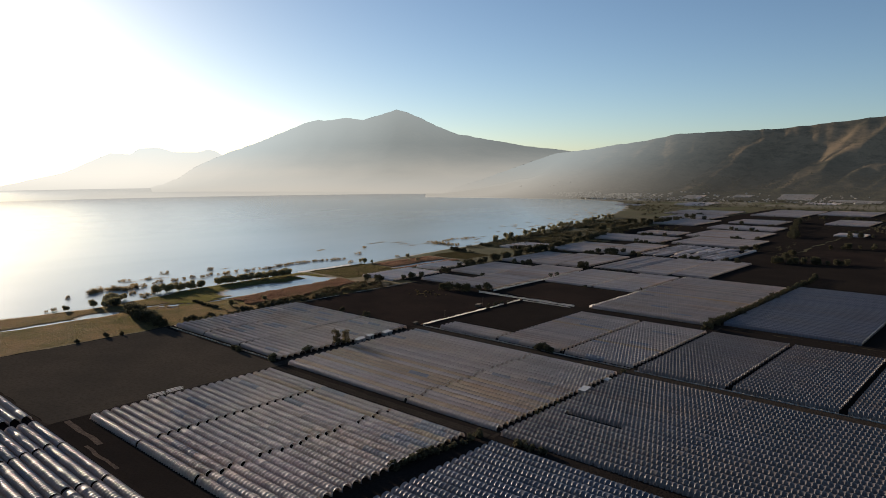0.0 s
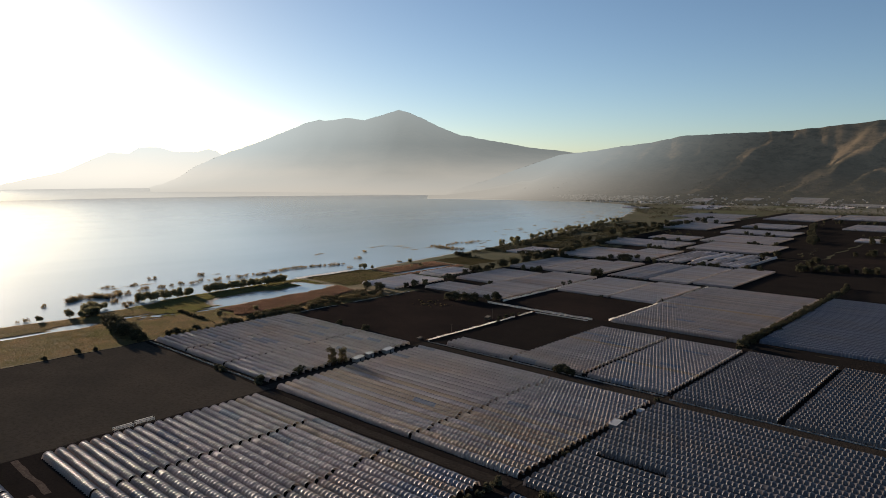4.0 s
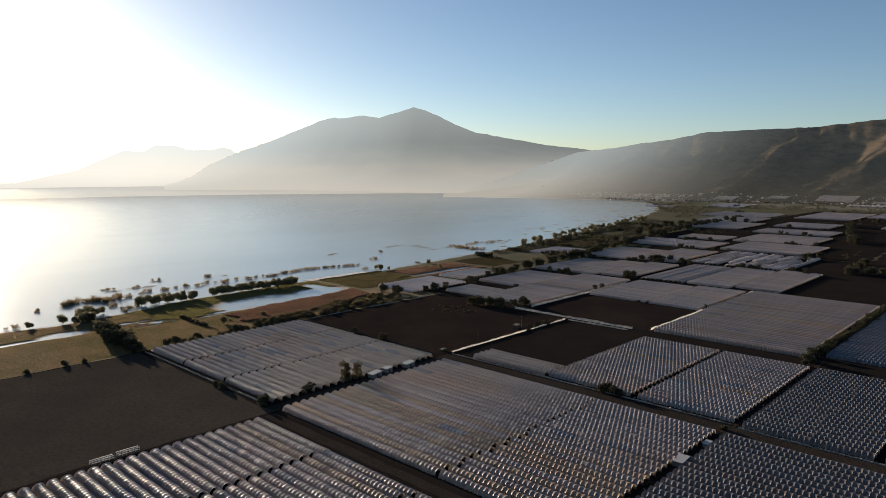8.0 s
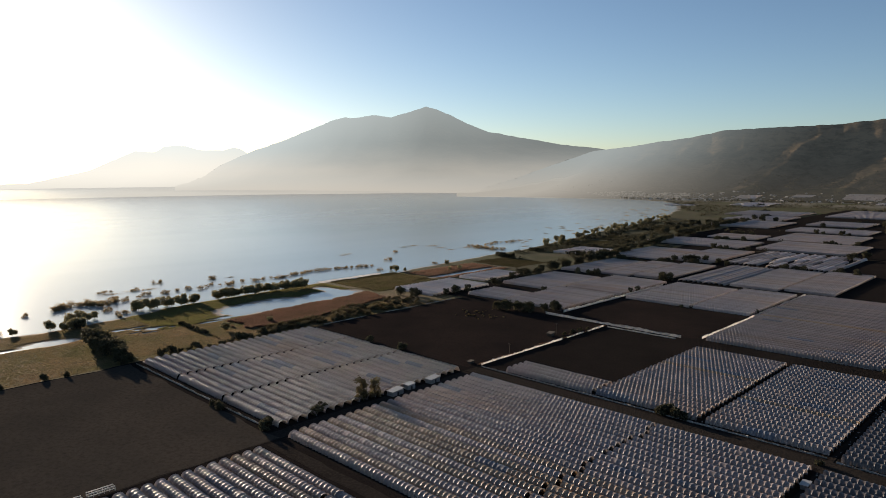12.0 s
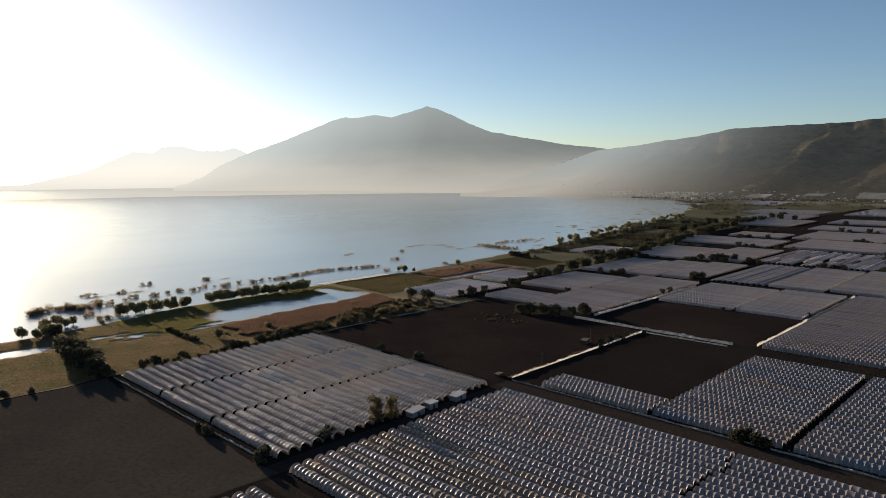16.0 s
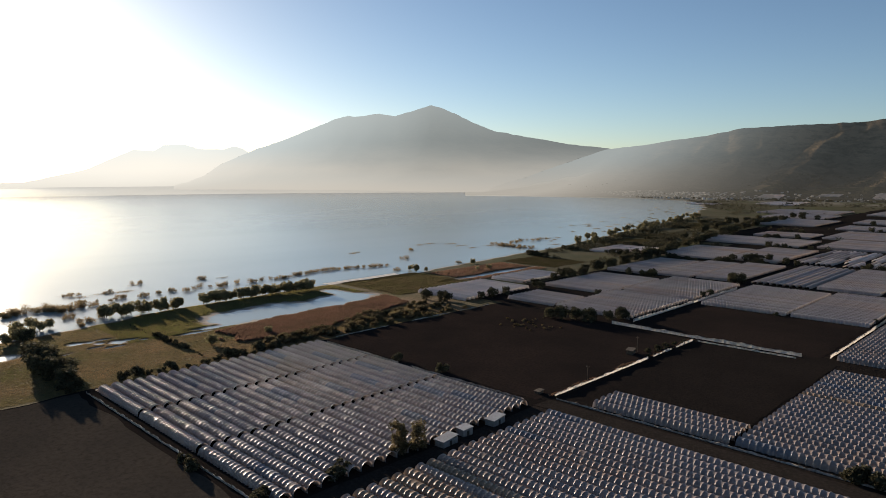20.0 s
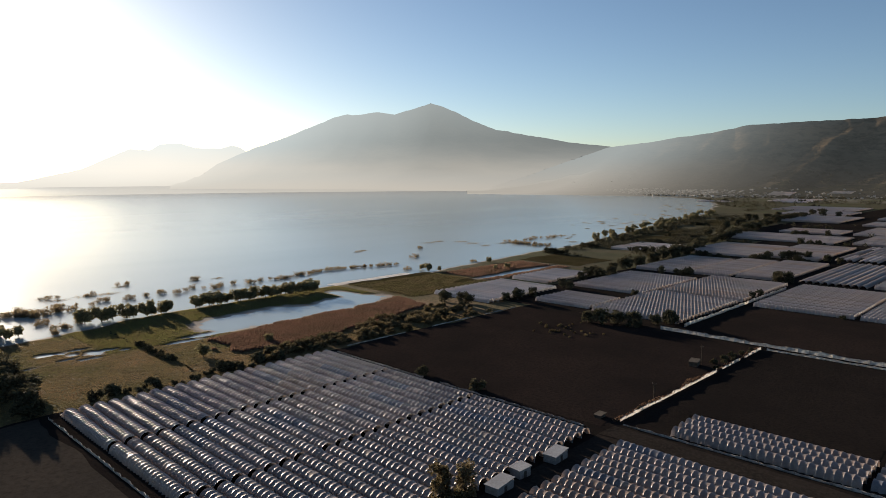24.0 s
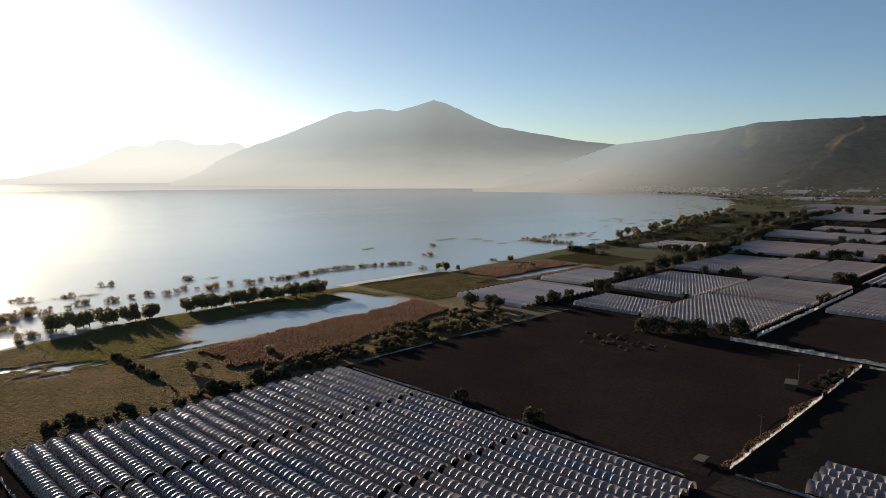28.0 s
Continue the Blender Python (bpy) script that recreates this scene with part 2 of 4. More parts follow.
def ground_build(nt, bsdf):
    co = coords(nt, "World")
    n1, n2, n3 = noise_tex(nt, co, 0.018), noise_tex(nt, co, 0.4, 8.0, 0.7), noise_tex(nt, co, 0.006, 4.0, 0.6)
    plain = mixed(nt, ramp(nt, n1, [(0.38, (0,)), (0.62, (1,))]), (0.055, 0.055, 0.026), (0.085, 0.07, 0.04))
    pasture = mixed(nt, ramp(nt, n1, [(0.38, (0,)), (0.62, (1,))]), (0.12, 0.095, 0.044), (0.20, 0.13, 0.074))
    sep = nt.nodes.new("ShaderNodeSeparateXYZ")
    nt.links.new(co, sep.inputs[0])
    # the plain takes over from the pasture some way up the shore
    far = node(nt, "MapRange")
    far.inputs["From Min"].default_value, far.inputs["From Max"].default_value = 150.0, 250.0
    nt.links.new(sep.outputs["Y"], far.inputs["Value"])
    base = mixed(nt, far.outputs[0], pasture, plain)
    # paler ground past the lake's far end: sandy strips, and haze painted in
    far_pale = node(nt, "MapRange")
    far_pale.inputs["From Min"].default_value, far_pale.inputs["From Max"].default_value = 1780.0, 1950.0
    nt.links.new(sep.outputs["Y"], far_pale.inputs["Value"])
    base = mixed(nt, far_pale.outputs[0], base, mixed(nt, n1, (0.10, 0.095, 0.065), (0.26, 0.23, 0.19)))
    base = mixed(nt, ramp(nt, n3, [(0.5, (0,)), (0.65, (1,))]), base, (0.07, 0.075, 0.03))
    col = mixed(nt, ramp(nt, n2, [(0.45, (0,)), (0.7, (1,))]), base, (0.055, 0.05, 0.025))
    # bare pale mud round the water's edge
    mud = node(nt, "MapRange")
    mud.inputs["From Min"].default_value, mud.inputs["From Max"].default_value = -0.26, -0.42
    nt.links.new(sep.outputs["Z"], mud.inputs["Value"])
    col = mixed(nt, mud.outputs[0], col, (0.30, 0.26, 0.22))
    nt.links.new(col, bsdf.inputs["Base Color"])
    bsdf.inputs["Roughness"].default_value = 1.0
    bsdf.inputs["Specular IOR Level"].default_value = 0.05
    bump(nt, bsdf, n2, 0.8, 0.4)


M_GROUND = material("rough_ground", ground_build)
M_TRACK = two_scale("dirt_track", (0.032, 0.026, 0.022), (0.024, 0.02, 0.017), (0.045, 0.037, 0.031), 0.06, 0.8, 1.0, 0.2, 0.0)


def water_build(nt, bsdf):
    co = coords(nt, "World")
    nt.links.new(mixed(nt, ramp(nt, noise_tex(nt, co, 0.004, 3.0, 0.5, (1.0, 0.3, 1.0)), [(0.4, (0,)), (0.6, (1,))]), (0.27, 0.335, 0.335), (0.31, 0.37, 0.365)), bsdf.inputs["Base Color"])
    bsdf.inputs["Roughness"].default_value = 0.18
    bsdf.inputs["IOR"].default_value = 1.33
    bump(nt, bsdf, noise_tex(nt, co, 0.35, 4.0, 0.6, (1.0, 0.4, 1.0)), 0.3, 0.15)


M_WATER = material("lake_water", water_build)
M_HILL = two_scale("hill_scrub", (0.045, 0.047, 0.036), (0.25, 0.18, 0.115), (0.030, 0.033, 0.026), 0.0022, 0.02, 1.0, 0.0, 0.0)
M_APRON = two_scale("hill_foot_fields", (0.040, 0.042, 0.024), (0.115, 0.092, 0.055), (0.026, 0.030, 0.018), 0.011, 0.06, 1.0, 0.0, 0.0)
M_MOUNTAIN = two_scale("mountain_scrub", (0.026, 0.027, 0.016), (0.082, 0.058, 0.033), (0.017, 0.019, 0.012), 0.005, 0.03, 1.0, 0.0, 0.0)


# ---- mesh helpers ----
def mesh_object(name, verts, faces, mat, parent=None, smooth=False):
    me = bpy.data.meshes.new(name)
    me.from_pydata([tuple(v) for v in verts], [], [tuple(f) for f in faces])
    if smooth:
        me.polygons.foreach_set("use_smooth", [True] * len(me.polygons))
    if mat:
        me.materials.append(mat)
    me.update()
    ob = new(name, me)
    if parent:
        ob.parent = parent
    return ob


def part(name, bm, mat, parent=None, label="", smooth=False):
    me = bpy.data.meshes.new(name)
    bm.to_mesh(me)
    bm.free()
    if smooth:
        me.polygons.foreach_set("use_smooth", [True] * len(me.polygons))
    me.materials.append(mat)
    ob = new(name, me)
    if parent:
        ob.parent = parent
    if label:
        ob["label"] = label
    return ob


def shared(name, me, parent, x, y, z=0.0, rz=0.0, scale=(1, 1, 1)):
    ob = new(name, me)
    ob.parent = parent
    ob.matrix_basis = Matrix.LocRotScale((x, y, z), Euler((0, 0, rz)), scale)
    return ob


def block(bm, x0, y0, z0, x1, y1, z1):
    """A box with slightly broken edges."""
    r = bmesh.ops.create_cube(bm, size=1.0)
    bmesh.ops.scale(bm, vec=(x1 - x0, y1 - y0, z1 - z0), verts=r["verts"])
    bmesh.ops.translate(bm, vec=((x0 + x1) / 2, (y0 + y1) / 2, (z0 + z1) / 2), verts=r["verts"])
    return r["verts"]


def fbm(x, y, z=0.0, octaves=4):
    return noise.fractal(Vector((x, y, z)), 0.9, 2.1, octaves)


# ---- ground, lake ----
SHORE_Y = [-3000, -600, -300, -110, -60, 30, 150, 250, 400, 530, 790, 1190, 1490, 1790, 1870]
SHORE_X = [-420, -240, -190, -157, -165, -187, -188, -184, -203, -215, -270, -345, -462, -612, -700]
FAR_X = [-6000, -4100, -3320, -2460, -1840, -1400, -1050, -700, -500]
FAR_Y = [2700, 2600, 2550, 2450, 2350, 2200, 2020, 1870, 1850]


PUDDLES = random.Random(31)
PUDDLES = [(PUDDLES.gauss(-116, 7), PUDDLES.gauss(-50, 11), PUDDLES.uniform(1.0, 2.4), PUDDLES.uniform(2.0, 4.0)) for _ in range(15)]


def land_height(x, y):
    """Height of the land over the fields; below -0.5 lies under the lake."""
    wob = 6 * fbm(x * 0.012, y * 0.012, 3.0) + 2.0 * fbm(x * 0.06, y * 0.06, 5.0, 3)
    inland = x - np.interp(y, SHORE_Y, SHORE_X) + wob
    if y > 900:
        inland = max(inland, (y - np.interp(x, FAR_X, FAR_Y)) + wob * 2)
    h = -0.5 + min(max(inland * 0.05, -1.5), 0.5)
    # flooded hollows behind the shore bank
    for cx, cy, rx, ry in ((-103, -7, 2.4, 8), (-110, 11, 3.2, 14), (-126, 38, 18, 24), (-127, 65, 18, 26), (-123, 95, 13, 28), (-128, 122, 14, 24), (-146, 134, 20, 7), (-120, -112, 7, 14), (-116, -155, 3, 30), (-128, 300, 5, 45), *(PUDDLES if -150 < x < -90 and -90 < y < -10 else ())):
        d = ((x - cx + wob * 0.5) / rx) ** 2 + ((y - cy) / ry) ** 2
        if d < 3.4:
            d += 0.5 * fbm(x * 0.13, y * 0.13, 7.0, 3)
            h = min(h, -0.62 + max(0.0, 1.235 * d - 0.7) * 0.2)
    return h


def axis(spans):
    out = []
    for a, b, step in spans:
        out += list(np.arange(a, b, step))
    return out + [spans[-1][1]]


gx = axis([(-9600, -5200, 550), (-5200, -1400, 190), (-1400, -420, 35), (-420, -240, 10), (-240, -60, 2), (-60, 60, 12), (60, 800, 60), (800, 5200, 400)])
gy = axis([(-5200, -700, 500), (-700, -260, 20), (-260, 180, 2.5), (180, 420, 4), (420, 900, 10), (900, 2100, 25), (2100, 5200, 310), (5200, 9600, 550)])
gv = [(x, y, land_height(x, y)) for y in gy for x in gx]
gf = [(j * len(gx) + i, j * len(gx) + i + 1, (j + 1) * len(gx) + i + 1, (j + 1) * len(gx) + i) for j in range(len(gy) - 1) for i in range(len(gx) - 1)]
ground = tagged(mesh_object("ground", gv, gf, M_GROUND, smooth=True), "rough grassy lakeside ground of green and brown", "ground", kind="structure")
wv = [(-9600, -5200, -0.5), (400, -5200, -0.5), (400, 3600, -0.5), (-9600, 3600, -0.5)]
water = tagged(mesh_object("water", wv, [(0, 1, 2, 3)], M_WATER), "calm pale lake water reflecting the morning sky", "lake", kind="structure")

# ---- mountains round the far shore ----
HUB = Vector((316.0, -208.0, 102.0))


def slope_height(b, f, crest, rough, seed, steep):
    """Height at a fraction f of the way from foot to crest, with spurs and gullies running down aslant."""
    bend = b + 9.0 * f + 2.2 * fbm(b * 0.22, f * 1.5, seed + 2, 3)
    spur = 0.55 * fbm(bend * 0.20, f * 0.8, seed, 4) + 0.30 * (0.45 - abs(fbm(bend * 0.42, f * 0.9, seed + 5, 3)) * 1.7)
    return crest * f ** steep * (1 + 0.42 * rough * spur * (1 - f) * 2.0)


def range_point(b, f, profile, r0, r1, rough, seed, steep, bay):
    """A point of a range seen from the hub: b degrees left of +y, f of the way from foot to crest; bay sets its foot back."""
    top = np.interp(b, [p[0] for p in profile], [p[1] for p in profile]) + 0.05 * rough * fbm(b * 1.3, seed, 0, 5)
    ra, rb = r0 + np.interp(b, [q[0] for q in bay], [q[1] for q in bay]), r1
    crest = max(HUB.z + rb * math.tan(radians(top)), 0.5)
    r, a = ra + (rb - ra) * f, radians(b)
    h = slope_height(b, f, crest, rough, seed, steep)
    return Vector((HUB.x - r * math.sin(a), HUB.y + r * math.cos(a), h - 3 + 3 * min(1, f * 8)))


def range_mesh(name, label, mat, shrink, profile, r0, r1, rough, seed, steep, bay):
    """A whole range, or with shrink below 1 the glowing haze shell before it."""
    b0, b1 = profile[0][0], profile[-1][0]
    na, nr = (380, 46) if shrink == 1 else (220, 26)
    verts, faces = [], []
    for i in range(na + 1):
        for j in range(nr + 1):
            p = range_point(b0 + (b1 - b0) * i / na, j / nr, profile, r0, r1, rough, seed, steep, bay)
            verts.append(HUB + (p - HUB) * shrink)
    for i in range(na):
        for j in range(nr):
            k = i * (nr + 1) + j
            faces.append((k, k + 1, k + nr + 2, k + nr + 1))
    return tagged(mesh_object(name, verts, faces, mat, smooth=True), label, "mountain" if shrink == 1 else "mist", kind="structure")


BIG = [(25, 0.2), (28.6, 1.2), (31.7, 1.7), (34.4, 2.0), (38.6, 2.75), (40.5, 3.1), (42.3, 3.8), (43.7, 4.5), (44.9, 5.0), (45.7, 5.2), (46.8, 4.87), (48.6, 4.32), (50.2, 4.5), (51.9, 4.22), (52.4, 4.32), (53.5, 4.05), (54.8, 3.5), (57.6, 2.35), (60.2, 1.44), (62.5, 0.4), (64, -0.6), (66, -1.25)]
FARL = [(58, 0.2), (60, 1.1), (60.8, 1.65), (61.4, 1.83), (62.2, 1.58), (64.1, 1.6), (65.1, 1.94), (66.6, 1.88), (67.3, 1.4), (68.7, 1.5), (69.5, 1.15), (72, 0.0), (76, -0.9), (100, -1.1)]
RIGHT = [(-40, 4.6), (-10, 4.4), (5, 4.1), (10, 3.6), (12, 3.4), (14.2, 3.2), (17.8, 3.14), (21.6, 3.0), (24, 2.5), (26.5, 2.2), (28.2, 1.9), (31.7, 1.5), (33.5, 0.9), (35.5, 0.2), (38, -0.7), (41, -1.6), (43, -2.2)]
MAIN_RANGE = (BIG, 2620, 4650, 1.0, 4.0, 2.2, ((30, 0), (36, 80), (44, 420), (52, 780), (60, 1050), (66, 1200)))
FAR_RANGE = (FARL, 4560, 4760, 0.6, 9.0, 2.0, ((50, 0), (70, 100)))
HILLS = (RIGHT, 2300, 3320, 1.0, 14.0, 1.7, ((0, 20), (25, 100), (43, 360)))
range_mesh("mountain_main", "broad hazy blue-grey volcanic mountain beyond the lake", M_MOUNTAIN, 1, *MAIN_RANGE)
range_mesh("mountain_distant", "faint distant ridge almost lost in bright mist", M_MOUNTAIN, 1, *FAR_RANGE)
range_mesh("hill_range", "long scrub-covered brown hillside with gullies", M_HILL, 1, *HILLS)
# glowing shells that paint the haze over the three ranges
range_mesh("backdrop_mist", "shell of self-glowing haze before the distant ridge", glow_haze_material("ridge_glow_haze", 420, 0.94, 0.88, -3500, -4000, 0.7, (0.47, 0.56)), 0.992, *FAR_RANGE)
range_mesh("backdrop_mist", "self-glowing morning mist hanging low before the mountain", glow_haze_material("mountain_glow_haze", 300, 0.92, 0.45, -2300, -3900, 0.85, (0.29, 0.47)), 0.988, *MAIN_RANGE)
range_mesh("backdrop_mist", "thin self-glowing haze over the hillside", glow_haze_material("hill_glow_haze", 170, 0.36, 0.24, -480, -1330, 0.88, (0.065, 0.26)), 0.985, *HILLS)


def hill_point(b, f):
    """A point on the long hillside, for the trees and houses on its foot."""
    p = range_point(b, f, *HILLS)
    return p.x, p.y, max(p.z, 0.0) + 0.5


def hill_foot(n=150, m=16):
    """The gently rising land of fields and groves between the lake plain and the hillside, lying over the hill's toe."""
    verts, faces = [], []
    for i in range(n + 1):
        b = 1.0 + 36.0 * i / n
        reach = 0.30 + 0.10 * fbm(b * 0.5, 2.0, 33.0, 4)
        for j in range(m + 1):
            p = range_point(b, reach * j / m, *HILLS)
            verts.append((p.x, p.y, p.z + (1.2 if 0 < j < m else -4.0)))
    for i in range(n):
        for j in range(m):
            k = i * (m + 1) + j
            faces.append((k, k + 1, k + m + 2, k + m + 1))
    return tagged(mesh_object("hill_foot", verts, faces, M_APRON, smooth=True), "dark olive fields rising gently to the hills", "fields", kind="structure")


hill_foot()


def glow_haze_bank(radius, top, b0, b1, mat, n=60):
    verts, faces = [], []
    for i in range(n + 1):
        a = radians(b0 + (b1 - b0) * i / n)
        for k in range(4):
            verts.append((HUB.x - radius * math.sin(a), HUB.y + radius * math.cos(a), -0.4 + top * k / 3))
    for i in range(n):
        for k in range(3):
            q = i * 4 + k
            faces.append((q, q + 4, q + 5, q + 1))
    return tagged(mesh_object("backdrop_mist", verts, faces, mat), "low self-glowing morning mist over the far lake shore", "mist", kind="structure")


# a low sheet whose own glow stands in for sunlit mist
glow_haze_bank(3020, 105, 32, 105, glow_haze_material("shore_glow_haze", 110, 0.72, 0.01, -1500, -3300, 0.0, (0.26, 0.47)))

# ---- polytunnels ----
PITCH, HOOP = 5.0, 2.25
film_meshes = {}
FILMS = (M_FILM, M_FILM_OLD, M_NET, M_BLUISH, M_DULL, M_LIGHT, M_CLEAR)


def tunnel_mesh(n, variant, fine, film):
    """A row of film pulled over n bays of hoops along +x from 0: it bellies out between the hoops."""
    key = (n, variant, fine, film)
    if key in film_meshes:
        return film_meshes[key]
    rnd = random.Random(n * 31 + variant * 7 + film)
    steps = (0.0, 0.16, 0.42, 0.68, 0.87) if fine else (0.0, 0.35, 0.75)
    per, seg = len(steps), 8 if fine else 5
    verts, faces = [], []
    m = seg + 1
    bays = [(rnd.uniform(0.85, 1.15) if rnd.random() < 0.9 else rnd.uniform(0.3, 1.5), rnd.uniform(-0.05, 0.05), rnd.uniform(0.85, 1.2)) for _ in range(n)]
    for r in range(n * per + 1):
        i, k = min(r // per, n - 1), r - min(r // per, n - 1) * per
        sag, lean, skew = bays[i]
        f = steps[k] if k < per else 1.0
        dip = (1 - abs(2 * f ** (1.2 * skew) - 1) ** 1.9) * sag
        w = (PITCH * 0.5 - 0.06) - 0.36 * dip
        skirt = 0.36 * (1 - min(1, dip))
        h = 2.75 - (0.23 if fine else 0.24) * dip
        for q in range(m):
            a = math.pi * q / seg
            verts.append(((i + f) * HOOP, -math.cos(a) * (w if 0 < q < seg else w + skirt) + lean * math.sin(math.pi * f), h * math.sin(a) ** 0.7 if 0 < q < seg else 0.0))
    for r in range(n * per):
        for q in range(seg):
            v = r * m + q
            faces.append((v, v + m, v + m + 1, v + 1))
    me = bpy.data.meshes.new("tunnel")
    me.from_pydata(verts, [], faces)
    me.polygons.foreach_set("use_smooth", [True] * len(me.polygons))
    # a crisp fold over every hoop
    ends = np.zeros(len(me.edges) * 2, int)
    me.edges.foreach_get("vertices", ends)
    ring = ends.reshape(-1, 2) // m
    me.edges.foreach_set("use_edge_sharp", ((ring[:, 0] == ring[:, 1]) & (ring[:, 0] % per == 0)).tolist())
    me.materials.append(FILMS[film])
    me.update()
    film_meshes[key] = me
    return me


def hoop_mesh():
    """A bent steel pipe over a tunnel's mouth."""
    verts, faces = [], []
    n, k = 10, 5
    for q in range(n + 1):
        a = math.pi * q / n
        for c in range(k):
            t = 2 * math.pi * c / k
            rad = 1.01 + 0.022 * math.cos(t)
            verts.append((0.06 * math.sin(t), -math.cos(a) * 2.40 * rad, 2.75 * (math.sin(a) ** 0.7 if 0 < q < n else 0) * rad))
    for q in range(n):
        for c in range(k):
            faces.append((q * k + c, q * k + (c + 1) % k, (q + 1) * k + (c + 1) % k, (q + 1) * k + c))
    me = bpy.data.meshes.new("end_hoop")
    me.from_pydata(verts, [], faces)
    me.materials.append(M_PIPE)
    return me


HOOP_ME = hoop_mesh()


def tunnel_block(x0, x1, y0, y1, cuts=(), fine=True, stagger=0.0, film=0, missing=(), aged=(), label="block of dusty grey plastic growing tunnels in close rows"):
    base = new("tunnel_block")
    base.location = (x0, y0, 0.09)
    tagged(base, label, "polytunnels", "blocks of growing tunnels")
    rows = max(1, round((y1 - y0) / (PITCH if y0 < 1000 else 2 * PITCH)))
    rnd = random.Random(int(x0 * 7 + y0 * 13))
    total = max(2, round((x1 - x0) / HOOP))
    stretch = (x1 - x0) / (total * HOOP)
    for r in range(rows):
        y = (r + 0.5) * (y1 - y0) / rows
        marks = [0]
        for c in cuts:
            marks.append(round((c - x0) / HOOP + stagger * rnd.uniform(-1, 1)))
        marks.append(total)
        old = 1 if (r in aged if aged else film == 0 and rnd.random() < 0.05) else film
        for i, (a, b) in enumerate(zip(marks, marks[1:])):
            stop = b - 0.9 if i < len(marks) - 2 and rnd.random() < 0.9 else b
            runs = [(a, stop)]
            for mr, ma, mb in missing:
                if mr == r:
                    runs = [(a, ma), (mb, stop)]
            for s, e in runs:
                if e - s < 1:
                    continue
                wide, tall = (y1 - y0) / rows / PITCH, rnd.uniform(0.95, 1.05)
                # here and there some bays carry a fresh, bluish length of film
                pieces = [(s, e, old)]
                if fine and film == 0 and e - s > 14 and rnd.random() < 0.16:
                    p0 = s + rnd.randrange(0, int(e - s) - 9) if rnd.random() < 0.7 else s
                    p1 = p0 + rnd.randrange(6, 10)
                    pieces = [q for q in ((s, p0, old), (p0, p1, 6), (p1, e, old)) if q[1] - q[0] > 0.5]
                for ps, pe, kind in pieces:
                    t = shared("tunnel", tunnel_mesh(math.ceil(pe - ps), rnd.randrange(3), fine, kind), base, ps * HOOP * stretch, y, 0.0, 0.0, (stretch * (pe - ps) / math.ceil(pe - ps), wide, tall))
                if fine and y0 < 350 and (i > 0 or len(marks) == 2 or e < total):
                    shared("end_hoop", HOOP_ME, t, math.ceil(pe - ps) * HOOP + 0.1, 0.0)
    return base


# plots as (x0, x1, y0, y1), with the x of their vents or the kind of film where they differ
VENTED = [
    (-27, 117, -88, 29, (18, 67), 0.3), (130, 299, -91, 28, (239,), 0.3), (135, 292, -214, -106, (189, 244), 0.5), (124, 262, -300, -234, (165, 215), 1),
]
PLAIN = [
    (50, 114, -300, -234), (305, 358, 43, 165), (137, 192, 46, 66), (194, 246, 47, 165), (250, 300, 47, 165), (188, 290, 190, 400), (76, 133, 284, 384), (136, 181, 284, 392),
    (-37, 5, 205, 243), (8, 65, 203, 287), (-52, 5, 272, 360), (9, 66, 293, 380),
]
DISTANT = [
    (-62, -18, 386, 495), (-15, 17, 392, 508), (20, 57, 399, 518), (-88, -18, 533, 645), (-14, 40, 545, 680), (116, 160, 408, 545), (163, 205, 415, 556), (25, 140, 725, 840),
    (-5, 108, 852, 985), (-136, 8, 714, 804), (-94, -18, 842, 905),
]
FARTHEST = [
    (-35, 92, 1026, 1112), (-48, 52, 1180, 1290), (-195, -75, 1060, 1215), (-230, -115, 1232, 1370), (-290, -135, 1388, 1550), (-85, 30, 1435, 1685), (40, 155, 1545, 1725), (125, 205, 1250, 1390),
]
TINTED = [
    (308, 470, -234, -104, 3), (362, 415, 43, 165, 4), (419, 500, 43, 165, 4), (300, 395, 200, 412, 3), (195, 242, 1012, 1062, 2), (-440, -345, 1795, 1950, 2), (-104, -53, 176, 252, 2), (-107, -72, 268, 330, 2),
    (-160, -108, 508, 580, 2), (-388, -330, 1752, 1815, 2), (-585, -500, 1672, 1718, 2), (-640, -560, 2050, 2110, 2), (-120, -30, 2050, 2130, 2),
]
BLOCKS = [(*p[:4], p[4], True, p[5], 0) for p in VENTED] + [(*p, (), True, 0, 5 if p[2] > 195 else 4 if p[0] > 300 else 0) for p in PLAIN]
BLOCKS += [(*p, (), p[2] < 900, 0, 5) for p in DISTANT + FARTHEST] + [(*p[:4], (), p[2] < 600, 0, p[4]) for p in TINTED]
for x0, x1, y0, y1, cuts, fine, stag, film in BLOCKS:
    tunnel_block(x0, x1, y0, y1, cuts, fine, stag, film, aged=(1, 4, 6, 7, 8, 10) if x0 == 130 else (), label="block of pale pinkish film growing tunnels in rows" if film == 2 else "block of dark bluish plastic growing tunnels" if film == 3 else "short strip of grey plastic growing tunnels beside bare soil" if y1 - y0 < 25 else "narrow block of dusty grey plastic growing tunnels" if x1 - x0 < 60 else "long block of dusty grey plastic growing tunnels with open vents" if cuts else "wide block of dusty grey plastic growing tunnels")


